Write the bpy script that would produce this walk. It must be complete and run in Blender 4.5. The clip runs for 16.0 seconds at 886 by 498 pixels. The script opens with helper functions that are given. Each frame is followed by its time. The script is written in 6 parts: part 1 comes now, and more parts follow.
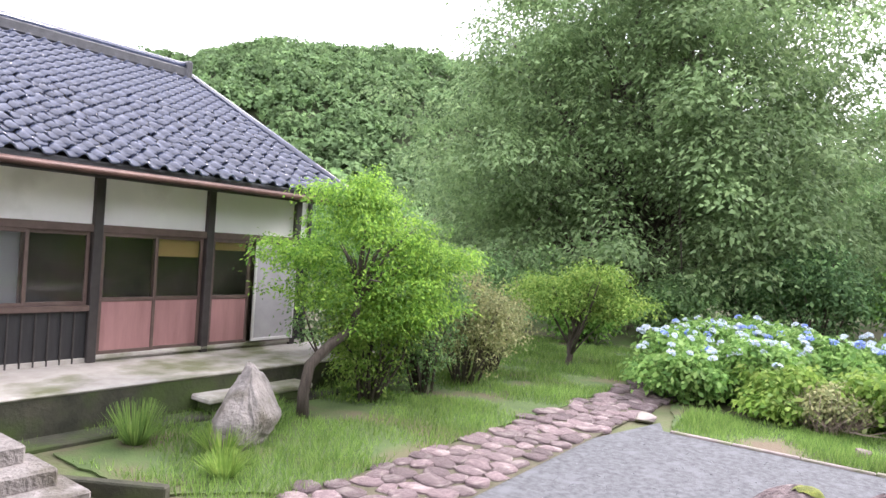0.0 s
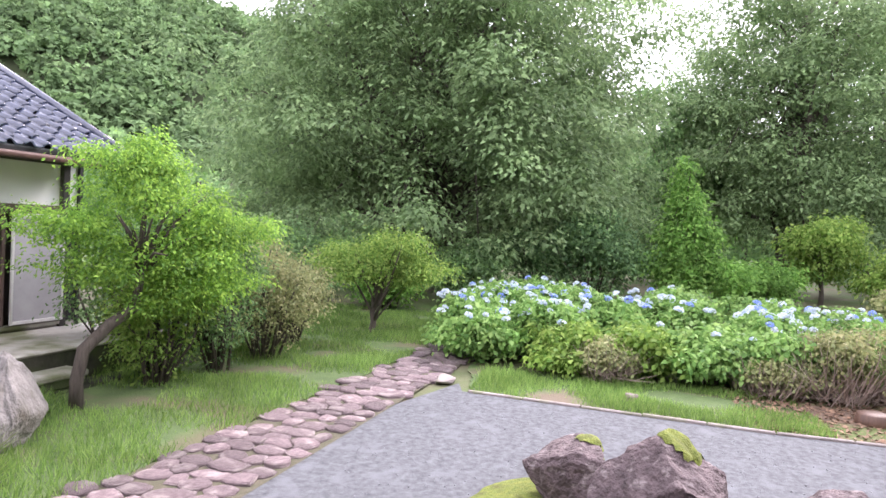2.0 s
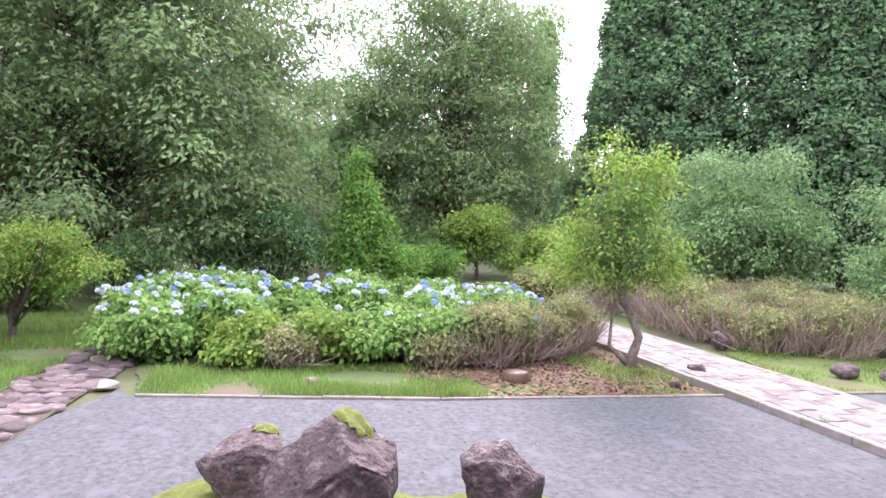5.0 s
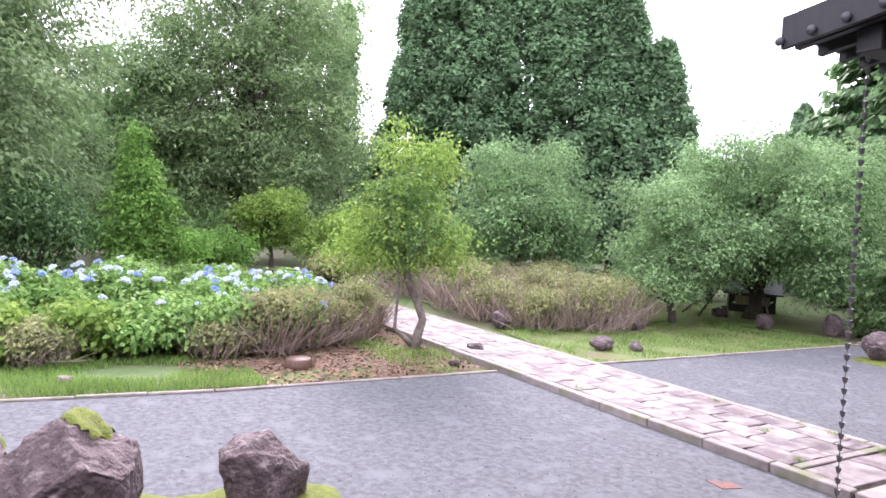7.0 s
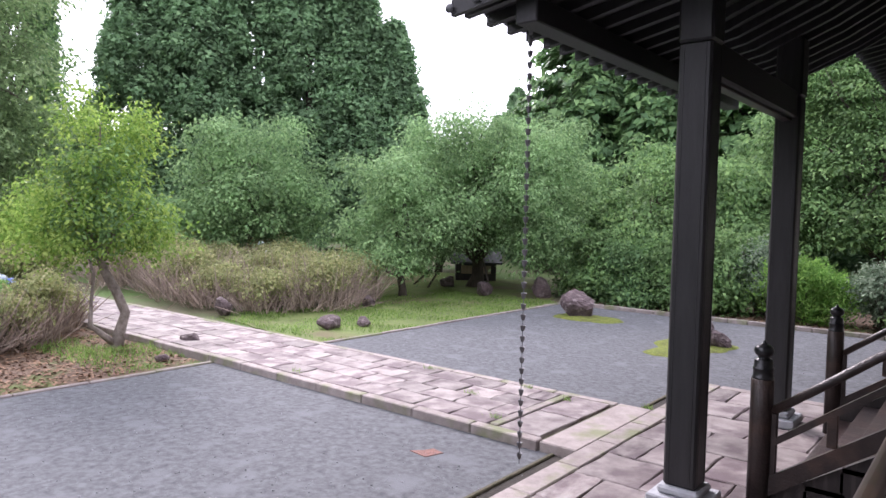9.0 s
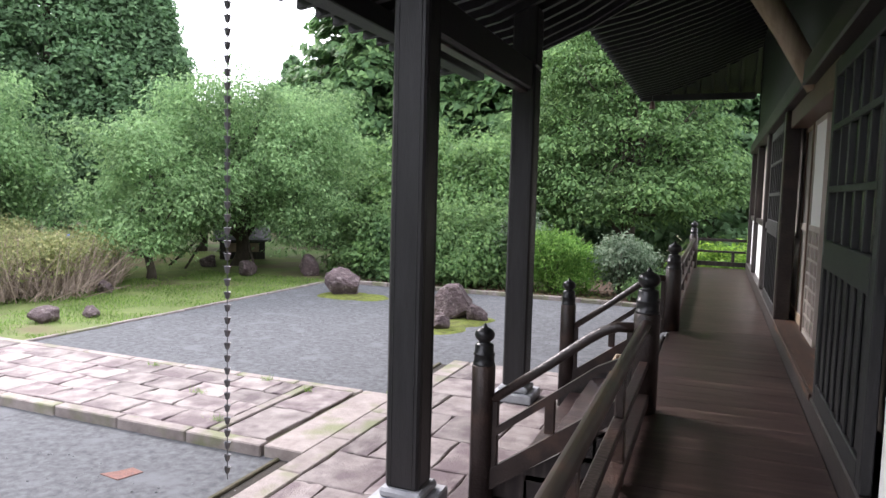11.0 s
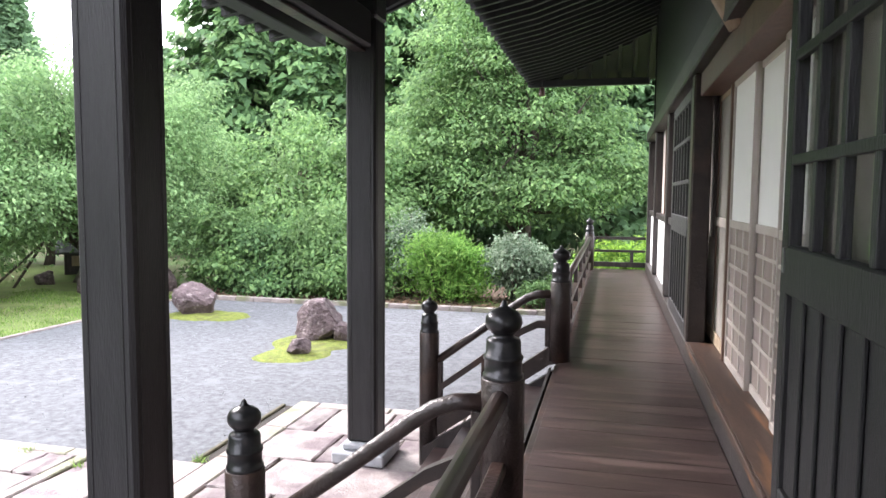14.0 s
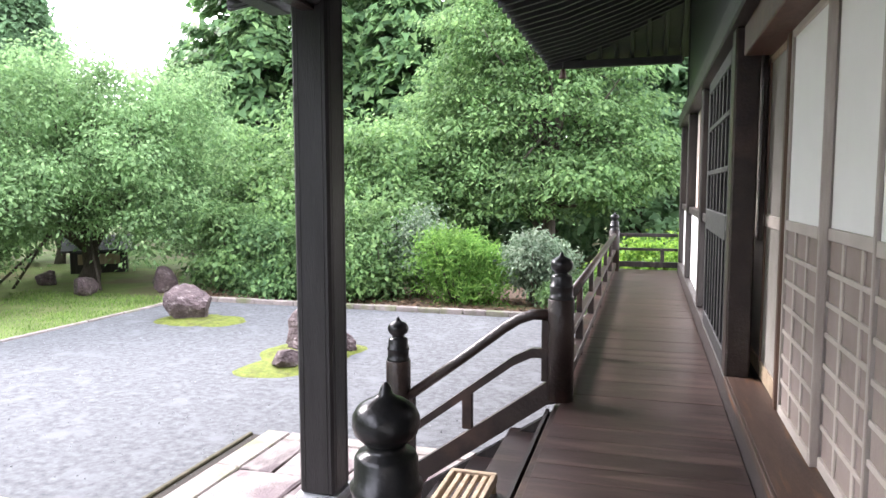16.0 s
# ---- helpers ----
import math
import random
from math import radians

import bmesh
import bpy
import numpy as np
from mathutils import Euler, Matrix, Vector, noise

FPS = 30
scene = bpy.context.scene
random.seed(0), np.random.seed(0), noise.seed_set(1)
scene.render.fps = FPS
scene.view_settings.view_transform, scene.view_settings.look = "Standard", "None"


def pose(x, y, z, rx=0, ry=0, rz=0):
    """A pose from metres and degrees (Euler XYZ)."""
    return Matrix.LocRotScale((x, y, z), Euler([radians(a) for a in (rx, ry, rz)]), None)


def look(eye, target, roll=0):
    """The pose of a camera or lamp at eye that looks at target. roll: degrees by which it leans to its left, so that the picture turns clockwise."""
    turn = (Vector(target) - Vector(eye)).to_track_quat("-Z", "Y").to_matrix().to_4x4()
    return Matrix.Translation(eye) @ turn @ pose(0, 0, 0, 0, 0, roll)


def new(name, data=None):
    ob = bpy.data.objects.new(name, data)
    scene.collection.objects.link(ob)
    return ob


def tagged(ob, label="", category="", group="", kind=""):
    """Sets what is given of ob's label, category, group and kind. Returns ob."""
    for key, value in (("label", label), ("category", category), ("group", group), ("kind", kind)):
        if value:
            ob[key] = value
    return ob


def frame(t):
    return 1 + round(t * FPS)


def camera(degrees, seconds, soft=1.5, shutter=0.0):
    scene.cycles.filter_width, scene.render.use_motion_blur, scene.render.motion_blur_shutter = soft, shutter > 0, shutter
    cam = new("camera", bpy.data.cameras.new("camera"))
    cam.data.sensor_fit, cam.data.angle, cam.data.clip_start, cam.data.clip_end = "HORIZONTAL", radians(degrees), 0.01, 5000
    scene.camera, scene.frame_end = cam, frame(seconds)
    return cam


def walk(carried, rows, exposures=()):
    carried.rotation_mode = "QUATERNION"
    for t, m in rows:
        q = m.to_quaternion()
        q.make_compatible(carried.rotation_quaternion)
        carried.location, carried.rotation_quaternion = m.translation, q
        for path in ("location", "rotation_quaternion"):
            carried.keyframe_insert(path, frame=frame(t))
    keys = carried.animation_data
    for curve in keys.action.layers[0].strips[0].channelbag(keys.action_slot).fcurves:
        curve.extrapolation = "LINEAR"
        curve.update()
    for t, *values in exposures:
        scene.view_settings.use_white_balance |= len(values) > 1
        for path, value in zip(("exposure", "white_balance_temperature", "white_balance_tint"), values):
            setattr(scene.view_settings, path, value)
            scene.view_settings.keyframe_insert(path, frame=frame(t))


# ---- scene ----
cam = camera(65.8, 16.0, soft=1.5)
PATH = [
    (0, (-0.025, -6.755, 2.512), (-1.782, -7.71, 2.511), 3.7),
    (0.5, (-0.064, -6.766, 2.559), (-1.882, -7.598, 2.53), 3.1),
    (1, (-0.145, -6.786, 2.555), (-2.021, -7.477, 2.514), 3.7),
    (1.5, (-0.213, -6.791, 2.562), (-2.134, -7.347, 2.504), 3.6),
    (2, (-0.243, -6.782, 2.557), (-2.198, -7.202, 2.489), 3.1),
    (2.5, (-0.274, -6.771, 2.552), (-2.255, -7.032, 2.473), 3.4),
    (3, (-0.302, -6.76, 2.551), (-2.297, -6.869, 2.463), 3.1),
    (3.5, (-0.336, -6.729, 2.542), (-2.334, -6.695, 2.454), 2.9),
    (4, (-0.353, -6.706, 2.539), (-2.344, -6.529, 2.457), 2.7),
    (4.2, (-0.358, -6.712, 2.517), (-2.342, -6.474, 2.445), 2.6),
    (6.3, (-0.307, -6.476, 2.54), (-2.117, -5.626, 2.47), 2.7),
    (6.5, (-0.296, -6.422, 2.527), (-2.081, -5.522, 2.458), 2.8),
    (7, (-0.315, -6.31, 2.522), (-2.043, -5.305, 2.448), 2.9),
    (7.5, (-0.333, -6.176, 2.51), (-1.984, -5.05, 2.428), 1.2),
    (8, (-0.36, -6.0, 2.521), (-1.889, -4.714, 2.434), 1.5),
    (8.5, (-0.367, -5.845, 2.528), (-1.763, -4.417, 2.425), 1.5),
    (9, (-0.297, -5.574, 2.482), (-1.557, -4.024, 2.376), 1.2),
    (9.5, (-0.212, -5.339, 2.484), (-1.328, -3.685, 2.352), 1.0),
    (10, (-0.192, -5.075, 2.485), (-1.165, -3.334, 2.337), 1.3),
    (10.2, (-0.206, -4.98, 2.488), (-1.119, -3.207, 2.336), 1.0),
    (12.3, (-0.152, -3.659, 2.432), (-0.713, -1.747, 2.259), 1.6),
    (12.5, (-0.149, -3.522, 2.433), (-0.693, -1.606, 2.255), 1.0),
    (13, (-0.137, -3.207, 2.412), (-0.677, -1.288, 2.248), 1.2),
    (13.5, (-0.136, -2.885, 2.414), (-0.673, -0.965, 2.26), -0.0),
    (14, (-0.175, -2.525, 2.417), (-0.652, -0.59, 2.261), 0.4),
    (14.5, (-0.145, -2.19, 2.406), (-0.575, -0.244, 2.248), 0.6),
    (15, (-0.073, -1.879, 2.424), (-0.566, 0.053, 2.255), 0.7),
    (15.5, (-0.066, -1.568, 2.411), (-0.559, 0.363, 2.243), 1.0),
    (16, (-0.056, -1.277, 2.423), (-0.626, 0.632, 2.247), -0.1),
]
walk(cam, [(t, look(eye, target, roll)) for t, eye, target, roll in PATH], exposures=[(0.0, 1.75, 6400, 24), (2.0, 1.78, 6350, 28), (4.0, 1.78, 6300, 31), (7.5, 1.83, 6200, 32), (8.5, 1.45, 6200, 30), (10.0, 1.35, 6300, 23), (12.5, 2.25, 6350, 20), (16.0, 2.55, 6300, 21)])

# ---- light: bright overcast sky, soft sun behind thin cloud ----
SUN_EL, SUN_AZ = radians(35), radians(293)
world = bpy.data.worlds.new("overcast")
scene.world = world
world.use_nodes = True
wn = world.node_tree.nodes
wl = world.node_tree.links
sky = wn.new("ShaderNodeTexSky")
sky.sky_type = "NISHITA"
sky.sun_disc = False
sky.sun_elevation, sky.sun_rotation = SUN_EL, SUN_AZ
cloud = wn.new("ShaderNodeMix")
cloud.data_type = "RGBA"
cloud.inputs[0].default_value = 0.82
cloud.inputs[7].default_value = (12.0, 12.4, 12.6, 1)
wl.new(sky.outputs[0], cloud.inputs[6])
wl.new(cloud.outputs[2], wn["Background"].inputs[0])
wn["Background"].inputs[1].default_value = 0.11
sun_data = bpy.data.lights.new("sun", "SUN")
sun_data.energy, sun_data.angle, sun_data.color = 2.2, radians(20), (1.0, 0.96, 0.9)
sun = new("sun", sun_data)
sun.matrix_world = look((-30, 13, 23), (0, 0, 0))

R = np.random.default_rng(7)


# ---- materials ----
def mat(name, c1, c2, scale=3.0, rough=0.7, metal=0.0, bump=0.3, bscale=60.0, island=False, obj=0.0, stretch=None, c3=None, c3scale=0.6, c3amount=0.5, spec=0.5, dist=0.02):
    """Two colours mixed by noise, a third in larger patches, fine relief."""
    m = bpy.data.materials.new(name)
    m.use_nodes = True
    n, l = m.node_tree.nodes, m.node_tree.links
    b = n["Principled BSDF"]
    b.inputs["Roughness"].default_value, b.inputs["Metallic"].default_value = rough, metal
    b.inputs["Specular IOR Level"].default_value = spec
    co = n.new("ShaderNodeTexCoord")
    vec = co.outputs["Object"]
    if obj or stretch:
        mp = n.new("ShaderNodeMapping")
        l.new(vec, mp.inputs[0])
        if stretch:
            mp.inputs["Scale"].default_value = stretch
        if obj:
            info0 = n.new("ShaderNodeObjectInfo")
            mul = n.new("ShaderNodeMath")
            mul.operation = "MULTIPLY"
            mul.inputs[1].default_value = 37.0
            l.new(info0.outputs["Random"], mul.inputs[0])
            l.new(mul.outputs[0], mp.inputs["Location"])
        vec = mp.outputs[0]
    t1 = n.new("ShaderNodeTexNoise")
    t1.inputs["Scale"].default_value, t1.inputs["Detail"].default_value, t1.inputs["Roughness"].default_value = scale, 8, 0.65
    l.new(vec, t1.inputs["Vector"])
    r1 = n.new("ShaderNodeValToRGB")
    r1.color_ramp.elements[0].position, r1.color_ramp.elements[1].position = 0.32, 0.68
    r1.color_ramp.elements[0].color, r1.color_ramp.elements[1].color = (*c1, 1), (*c2, 1)
    l.new(t1.outputs["Fac"], r1.inputs[0])
    col = r1.outputs[0]
    if c3:
        t3 = n.new("ShaderNodeTexNoise")
        t3.inputs["Scale"].default_value, t3.inputs["Detail"].default_value = c3scale, 6
        l.new(vec, t3.inputs["Vector"])
        r3 = n.new("ShaderNodeValToRGB")
        r3.color_ramp.elements[0].position, r3.color_ramp.elements[1].position = 0.62 - 0.25 * c3amount, 0.72 - 0.15 * c3amount
        l.new(t3.outputs["Fac"], r3.inputs[0])
        mx = n.new("ShaderNodeMix")
        mx.data_type = "RGBA"
        l.new(r3.outputs[0], mx.inputs[0])
        l.new(col, mx.inputs[6])
        mx.inputs[7].default_value = (*c3, 1)
        col = mx.outputs[2]
    if island or obj:
        src = n.new("ShaderNodeNewGeometry").outputs["Random Per Island"] if island else n.new("ShaderNodeObjectInfo").outputs["Random"]
        hv = n.new("ShaderNodeHueSaturation")
        mr = n.new("ShaderNodeMapRange")
        k = obj or 0.35
        mr.inputs[3].default_value, mr.inputs[4].default_value = 1 - k, 1 + k
        l.new(src, mr.inputs[0])
        l.new(mr.outputs[0], hv.inputs["Value"])
        l.new(col, hv.inputs["Color"])
        col = hv.outputs[0]
    l.new(col, b.inputs["Base Color"])
    if bump:
        t2 = n.new("ShaderNodeTexNoise")
        t2.inputs["Scale"].default_value, t2.inputs["Detail"].default_value = bscale, 5
        l.new(vec, t2.inputs["Vector"])
        bp = n.new("ShaderNodeBump")
        bp.inputs["Strength"].default_value, bp.inputs["Distance"].default_value = bump, dist
        l.new(t2.outputs["Fac"], bp.inputs["Height"])
        l.new(bp.outputs[0], b.inputs["Normal"])
    return m


def leaf_mat(name, dark, mid, light, trans=0.35, rough=0.6, patch=0.9, vary=(0.72, 1.25)):
    """Leaves: each island its own green, some light let through."""
    m = bpy.data.materials.new(name)
    m.use_nodes = True
    n, l = m.node_tree.nodes, m.node_tree.links
    b = n["Principled BSDF"]
    g = n.new("ShaderNodeNewGeometry")
    r = n.new("ShaderNodeValToRGB")
    e = r.color_ramp.elements
    e[0].color, e[1].color = (*dark, 1), (*light, 1)
    x = e.new(0.55)
    x.color = (*mid, 1)
    l.new(g.outputs["Random Per Island"], r.inputs[0])
    co = n.new("ShaderNodeTexCoord")
    tx = n.new("ShaderNodeTexNoise")
    tx.inputs["Scale"].default_value = patch
    l.new(co.outputs["Object"], tx.inputs["Vector"])
    hv = n.new("ShaderNodeHueSaturation")
    mr = n.new("ShaderNodeMapRange")
    mr.inputs[1].default_value, mr.inputs[2].default_value = 0.3, 0.7
    mr.inputs[3].default_value, mr.inputs[4].default_value = vary
    l.new(tx.outputs["Fac"], mr.inputs[0])
    l.new(mr.outputs[0], hv.inputs["Value"])
    l.new(r.outputs[0], hv.inputs["Color"])
    l.new(hv.outputs[0], b.inputs["Base Color"])
    b.inputs["Roughness"].default_value = rough
    b.inputs["Specular IOR Level"].default_value = 0.15
    tr = n.new("ShaderNodeBsdfTranslucent")
    l.new(hv.outputs[0], tr.inputs[0])
    mx = n.new("ShaderNodeMixShader")
    mx.inputs[0].default_value = min(0.55, trans + 0.12)
    l.new(b.outputs[0], mx.inputs[1])
    l.new(tr.outputs[0], mx.inputs[2])
    l.new(mx.outputs[0], n["Material Output"].inputs[0])
    return m


def glass_mat(name, tint, rough=0.03):
    m = bpy.data.materials.new(name)
    m.use_nodes = True
    b = m.node_tree.nodes["Principled BSDF"]
    b.inputs["Base Color"].default_value = (*tint, 1)
    b.inputs["Transmission Weight"].default_value = 1.0
    b.inputs["Roughness"].default_value = rough
    b.inputs["IOR"].default_value = 1.45
    return m


M_GROUND = mat("soil_and_moss", (0.07, 0.085, 0.03), (0.13, 0.105, 0.07), 1.2, 0.95, bump=0.8, bscale=18, c3=(0.075, 0.13, 0.03), c3scale=0.35, c3amount=0.8)
M_HILLGROUND = mat("forest_floor", (0.03, 0.045, 0.018), (0.06, 0.075, 0.03), 0.3, 0.95, bump=0.6, bscale=2)
M_GRASSBED = mat("grass_bed", (0.055, 0.095, 0.028), (0.095, 0.145, 0.042), 2.5, 0.95, bump=0.9, bscale=30, c3=(0.13, 0.1, 0.065), c3scale=0.8, c3amount=0.5)
M_MOSSLAWN = mat("moss_lawn", (0.085, 0.125, 0.03), (0.15, 0.19, 0.055), 1.6, 0.95, bump=0.8, bscale=25, c3=(0.12, 0.1, 0.05), c3scale=0.5, c3amount=0.4)
M_LITTER = mat("leaf_litter", (0.1, 0.065, 0.045), (0.19, 0.13, 0.09), 9, 0.95, bump=0.9, bscale=45, c3=(0.1, 0.14, 0.035), c3scale=0.9, c3amount=0.5)
M_GRAVEL = mat("grey_gravel", (0.07, 0.073, 0.078), (0.15, 0.156, 0.164), 11, 0.95, bump=0.5, bscale=85, c3=(0.142, 0.147, 0.157), c3scale=2.6, c3amount=0.3, spec=0.2, dist=0.014)
M_SLAB = mat("paving_stone", (0.165, 0.135, 0.13), (0.31, 0.277, 0.26), 3.5, 0.75, bump=0.5, bscale=40, obj=0.26, c3=(0.115, 0.085, 0.09), c3scale=2.6, c3amount=0.6)
M_KERB = mat("kerb_stone", (0.2, 0.168, 0.156), (0.32, 0.28, 0.26), 5, 0.8, bump=0.5, bscale=50, obj=0.12, c3=(0.17, 0.18, 0.1), c3scale=2, c3amount=0.4)
M_JOINT = mat("mossy_joint", (0.06, 0.065, 0.03), (0.12, 0.1, 0.07), 12, 0.95, bump=0.6)
M_FLAG = mat("purple_flagstone", (0.115, 0.08, 0.085), (0.22, 0.165, 0.165), 6, 0.8, bump=0.9, bscale=35, obj=0.4, c3=(0.3, 0.25, 0.235), c3scale=1.4, c3amount=0.4)
M_ROCK = mat("garden_rock", (0.055, 0.038, 0.04), (0.15, 0.11, 0.112), 7, 0.85, bump=1.0, bscale=22, c3=(0.24, 0.2, 0.195), c3scale=9, c3amount=0.25, dist=0.05)
M_ROCKGREY = mat("grey_rock", (0.13, 0.12, 0.11), (0.27, 0.25, 0.235), 5, 0.85, bump=1.0, bscale=20, c3=(0.09, 0.08, 0.06), c3scale=2, c3amount=0.5, dist=0.03)
M_MOSS = mat("bright_moss", (0.085, 0.12, 0.014), (0.185, 0.21, 0.035), 14, 0.95, bump=1.0, bscale=70, c3=(0.09, 0.1, 0.02), c3scale=6, c3amount=0.5)
M_DARKWOOD = mat("dark_stained_wood", (0.016, 0.013, 0.013), (0.034, 0.027, 0.026), 3, 0.42, bump=0.25, bscale=40, stretch=(6, 6, 0.7), c3=(0.05, 0.04, 0.038), c3scale=3, c3amount=0.3)
M_BLACKWOOD = mat("black_painted_wood", (0.010, 0.010, 0.011), (0.022, 0.021, 0.023), 4, 0.5, bump=0.25, bscale=30, stretch=(5, 5, 0.6))
M_RAILWOOD = mat("worn_rail_wood", (0.014, 0.009, 0.008), (0.034, 0.022, 0.019), 5, 0.38, bump=0.3, bscale=50, c3=(0.06, 0.034, 0.026), c3scale=3, c3amount=0.4)
M_FLOOR = mat("polished_floor_board", (0.024, 0.0135, 0.012), (0.05, 0.031, 0.028), 3, 0.4, bump=0.12, bscale=30, stretch=(1.0, 9, 9), obj=0.1, c3=(0.078, 0.05, 0.043), c3scale=1.4, c3amount=0.4)
M_REDWOOD = mat("reddish_frame_wood", (0.07, 0.035, 0.024), (0.13, 0.07, 0.045), 5, 0.5, bump=0.2, bscale=50, stretch=(5, 5, 0.6))
M_SILL = mat("worn_sill_wood", (0.045, 0.027, 0.02), (0.085, 0.05, 0.036), 4, 0.5, bump=0.2, bscale=50, stretch=(6, 0.6, 6), c3=(0.22, 0.1, 0.04), c3scale=2, c3amount=0.25)
M_PALEWOOD = mat("pale_weathered_wood", (0.28, 0.21, 0.14), (0.42, 0.33, 0.23), 4, 0.6, bump=0.2, bscale=50, stretch=(6, 6, 0.6))
M_SHOJI = mat("weathered_shoji_frame", (0.34, 0.29, 0.255), (0.48, 0.43, 0.385), 4, 0.6, bump=0.2, bscale=50, stretch=(6, 6, 0.6))
M_LOWPANEL = mat("brown_lattice_paper", (0.25, 0.195, 0.172), (0.35, 0.285, 0.255), 2, 0.7, bump=0.1)
M_PAPER = mat("shoji_paper", (0.84, 0.835, 0.81), (0.88, 0.875, 0.85), 2, 0.8, bump=0.05)
M_PAPEROLD = mat("aged_paper_panel", (0.42, 0.37, 0.33), (0.56, 0.5, 0.45), 2, 0.7, bump=0.1)
M_SCREEN = mat("grey_screen", (0.2, 0.185, 0.16), (0.3, 0.28, 0.25), 3, 0.6, bump=0.1)
M_PLASTER = mat("white_plaster", (0.8, 0.8, 0.79), (0.86, 0.86, 0.85), 1.5, 0.85, bump=0.1, bscale=90, c3=(0.6, 0.6, 0.58), c3scale=0.7, c3amount=0.25)
M_BRONZE = mat("dark_bronze", (0.018, 0.019, 0.02), (0.05, 0.05, 0.052), 8, 0.3, metal=0.6, bump=0.12, bscale=40)
M_IRON = mat("grey_chain_metal", (0.12, 0.12, 0.125), (0.25, 0.25, 0.26), 10, 0.45, metal=0.7, bump=0.1)
M_BASESTONE = mat("pillar_base_stone", (0.3, 0.31, 0.33), (0.4, 0.41, 0.43), 12, 0.7, bump=0.3, bscale=80)
M_TILE = mat("glazed_roof_tile", (0.025, 0.032, 0.06), (0.065, 0.078, 0.12), 6, 0.17, bump=0.1, obj=0.15, spec=0.8)
M_TILEDARK = mat("dark_roof_tile", (0.03, 0.032, 0.036), (0.07, 0.072, 0.078), 6, 0.45, bump=0.2)
M_COPPER = mat("copper_gutter", (0.06, 0.032, 0.026), (0.12, 0.066, 0.054), 5, 0.5, metal=0.3)
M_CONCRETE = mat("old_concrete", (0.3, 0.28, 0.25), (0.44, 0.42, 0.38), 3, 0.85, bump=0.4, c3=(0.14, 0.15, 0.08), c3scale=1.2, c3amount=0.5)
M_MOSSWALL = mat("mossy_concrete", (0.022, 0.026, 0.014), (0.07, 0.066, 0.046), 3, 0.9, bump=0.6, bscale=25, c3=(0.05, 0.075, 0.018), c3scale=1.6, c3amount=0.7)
M_PINKPANEL = mat("faded_red_panel", (0.25, 0.125, 0.12), (0.34, 0.18, 0.17), 2, 0.6, bump=0.1, stretch=(4, 4, 0.5))
M_KFRAME = mat("brown_window_frame", (0.075, 0.048, 0.04), (0.13, 0.086, 0.072), 5, 0.5, bump=0.15)
M_KPOST = mat("dark_post", (0.022, 0.018, 0.017), (0.04, 0.034, 0.032), 5, 0.55, bump=0.2)
# darkness of unlit rooms, put into the colour
M_INTERIOR = mat("room_shade", (0.05, 0.042, 0.036), (0.1, 0.085, 0.07), 1.5, 0.9, bump=0.1)
M_BAMBOO = mat("bamboo_blind", (0.42, 0.26, 0.09), (0.55, 0.36, 0.14), 30, 0.6, bump=0.4, stretch=(1, 1, 8))
M_GREYDOOR = mat("grey_screen_door", (0.3, 0.29, 0.3), (0.38, 0.37, 0.38), 2, 0.6, bump=0.05)
M_ALU = mat("pale_aluminium", (0.55, 0.54, 0.53), (0.65, 0.64, 0.63), 5, 0.4, metal=0.4, bump=0)
M_BARK = mat("bark", (0.045, 0.035, 0.028), (0.11, 0.09, 0.072), 6, 0.9, bump=0.9, bscale=18, stretch=(3, 3, 0.5))
M_BARKPALE = mat("pale_lichened_bark", (0.1, 0.08, 0.065), (0.3, 0.26, 0.23), 7, 0.9, bump=0.8, bscale=25)
M_TWIG = mat("dry_twig", (0.2, 0.15, 0.12), (0.4, 0.32, 0.27), 5, 0.9, bump=0, island=True)
M_TRENCHSHADE = mat("trench_shade", (0.02, 0.017, 0.013), (0.04, 0.033, 0.025), 5, 0.95, bump=0.5)
M_GLASS = glass_mat("window_glass", (0.9, 0.93, 0.92))
M_RED = mat("red_gravel_stain", (0.17, 0.1, 0.09), (0.27, 0.13, 0.1), 30, 0.9, bump=0.8, bscale=120)

L_MAPLE = leaf_mat("fresh_maple_leaf", (0.110, 0.236, 0.050), (0.220, 0.408, 0.067), (0.384, 0.596, 0.100), 0.45)
L_BIG = leaf_mat("dull_green_leaf", (0.137, 0.211, 0.098), (0.195, 0.292, 0.132), (0.267, 0.374, 0.172), 0.38, patch=0.55, vary=(0.66, 1.36))
L_MID = leaf_mat("green_leaf", (0.106, 0.194, 0.081), (0.169, 0.294, 0.115), (0.256, 0.406, 0.155), 0.38, patch=0.8, vary=(0.66, 1.34))
L_BRIGHT = leaf_mat("bright_leaf", (0.1, 0.22, 0.05), (0.175, 0.355, 0.075), (0.29, 0.49, 0.12), 0.45)
L_YEL = leaf_mat("yellow_green_leaf", (0.117, 0.226, 0.045), (0.220, 0.356, 0.074), (0.351, 0.469, 0.120), 0.4)
L_DARK = leaf_mat("dark_leaf", (0.078, 0.155, 0.070), (0.130, 0.243, 0.098), (0.215, 0.351, 0.138), 0.28)
L_CONI = leaf_mat("conifer_spray", (0.112, 0.198, 0.106), (0.156, 0.271, 0.138), (0.219, 0.356, 0.180), 0.3, 0.7, patch=0.7, vary=(0.62, 1.35))
L_PALE = leaf_mat("grey_green_leaf", (0.119, 0.186, 0.114), (0.211, 0.297, 0.195), (0.356, 0.433, 0.316), 0.35)
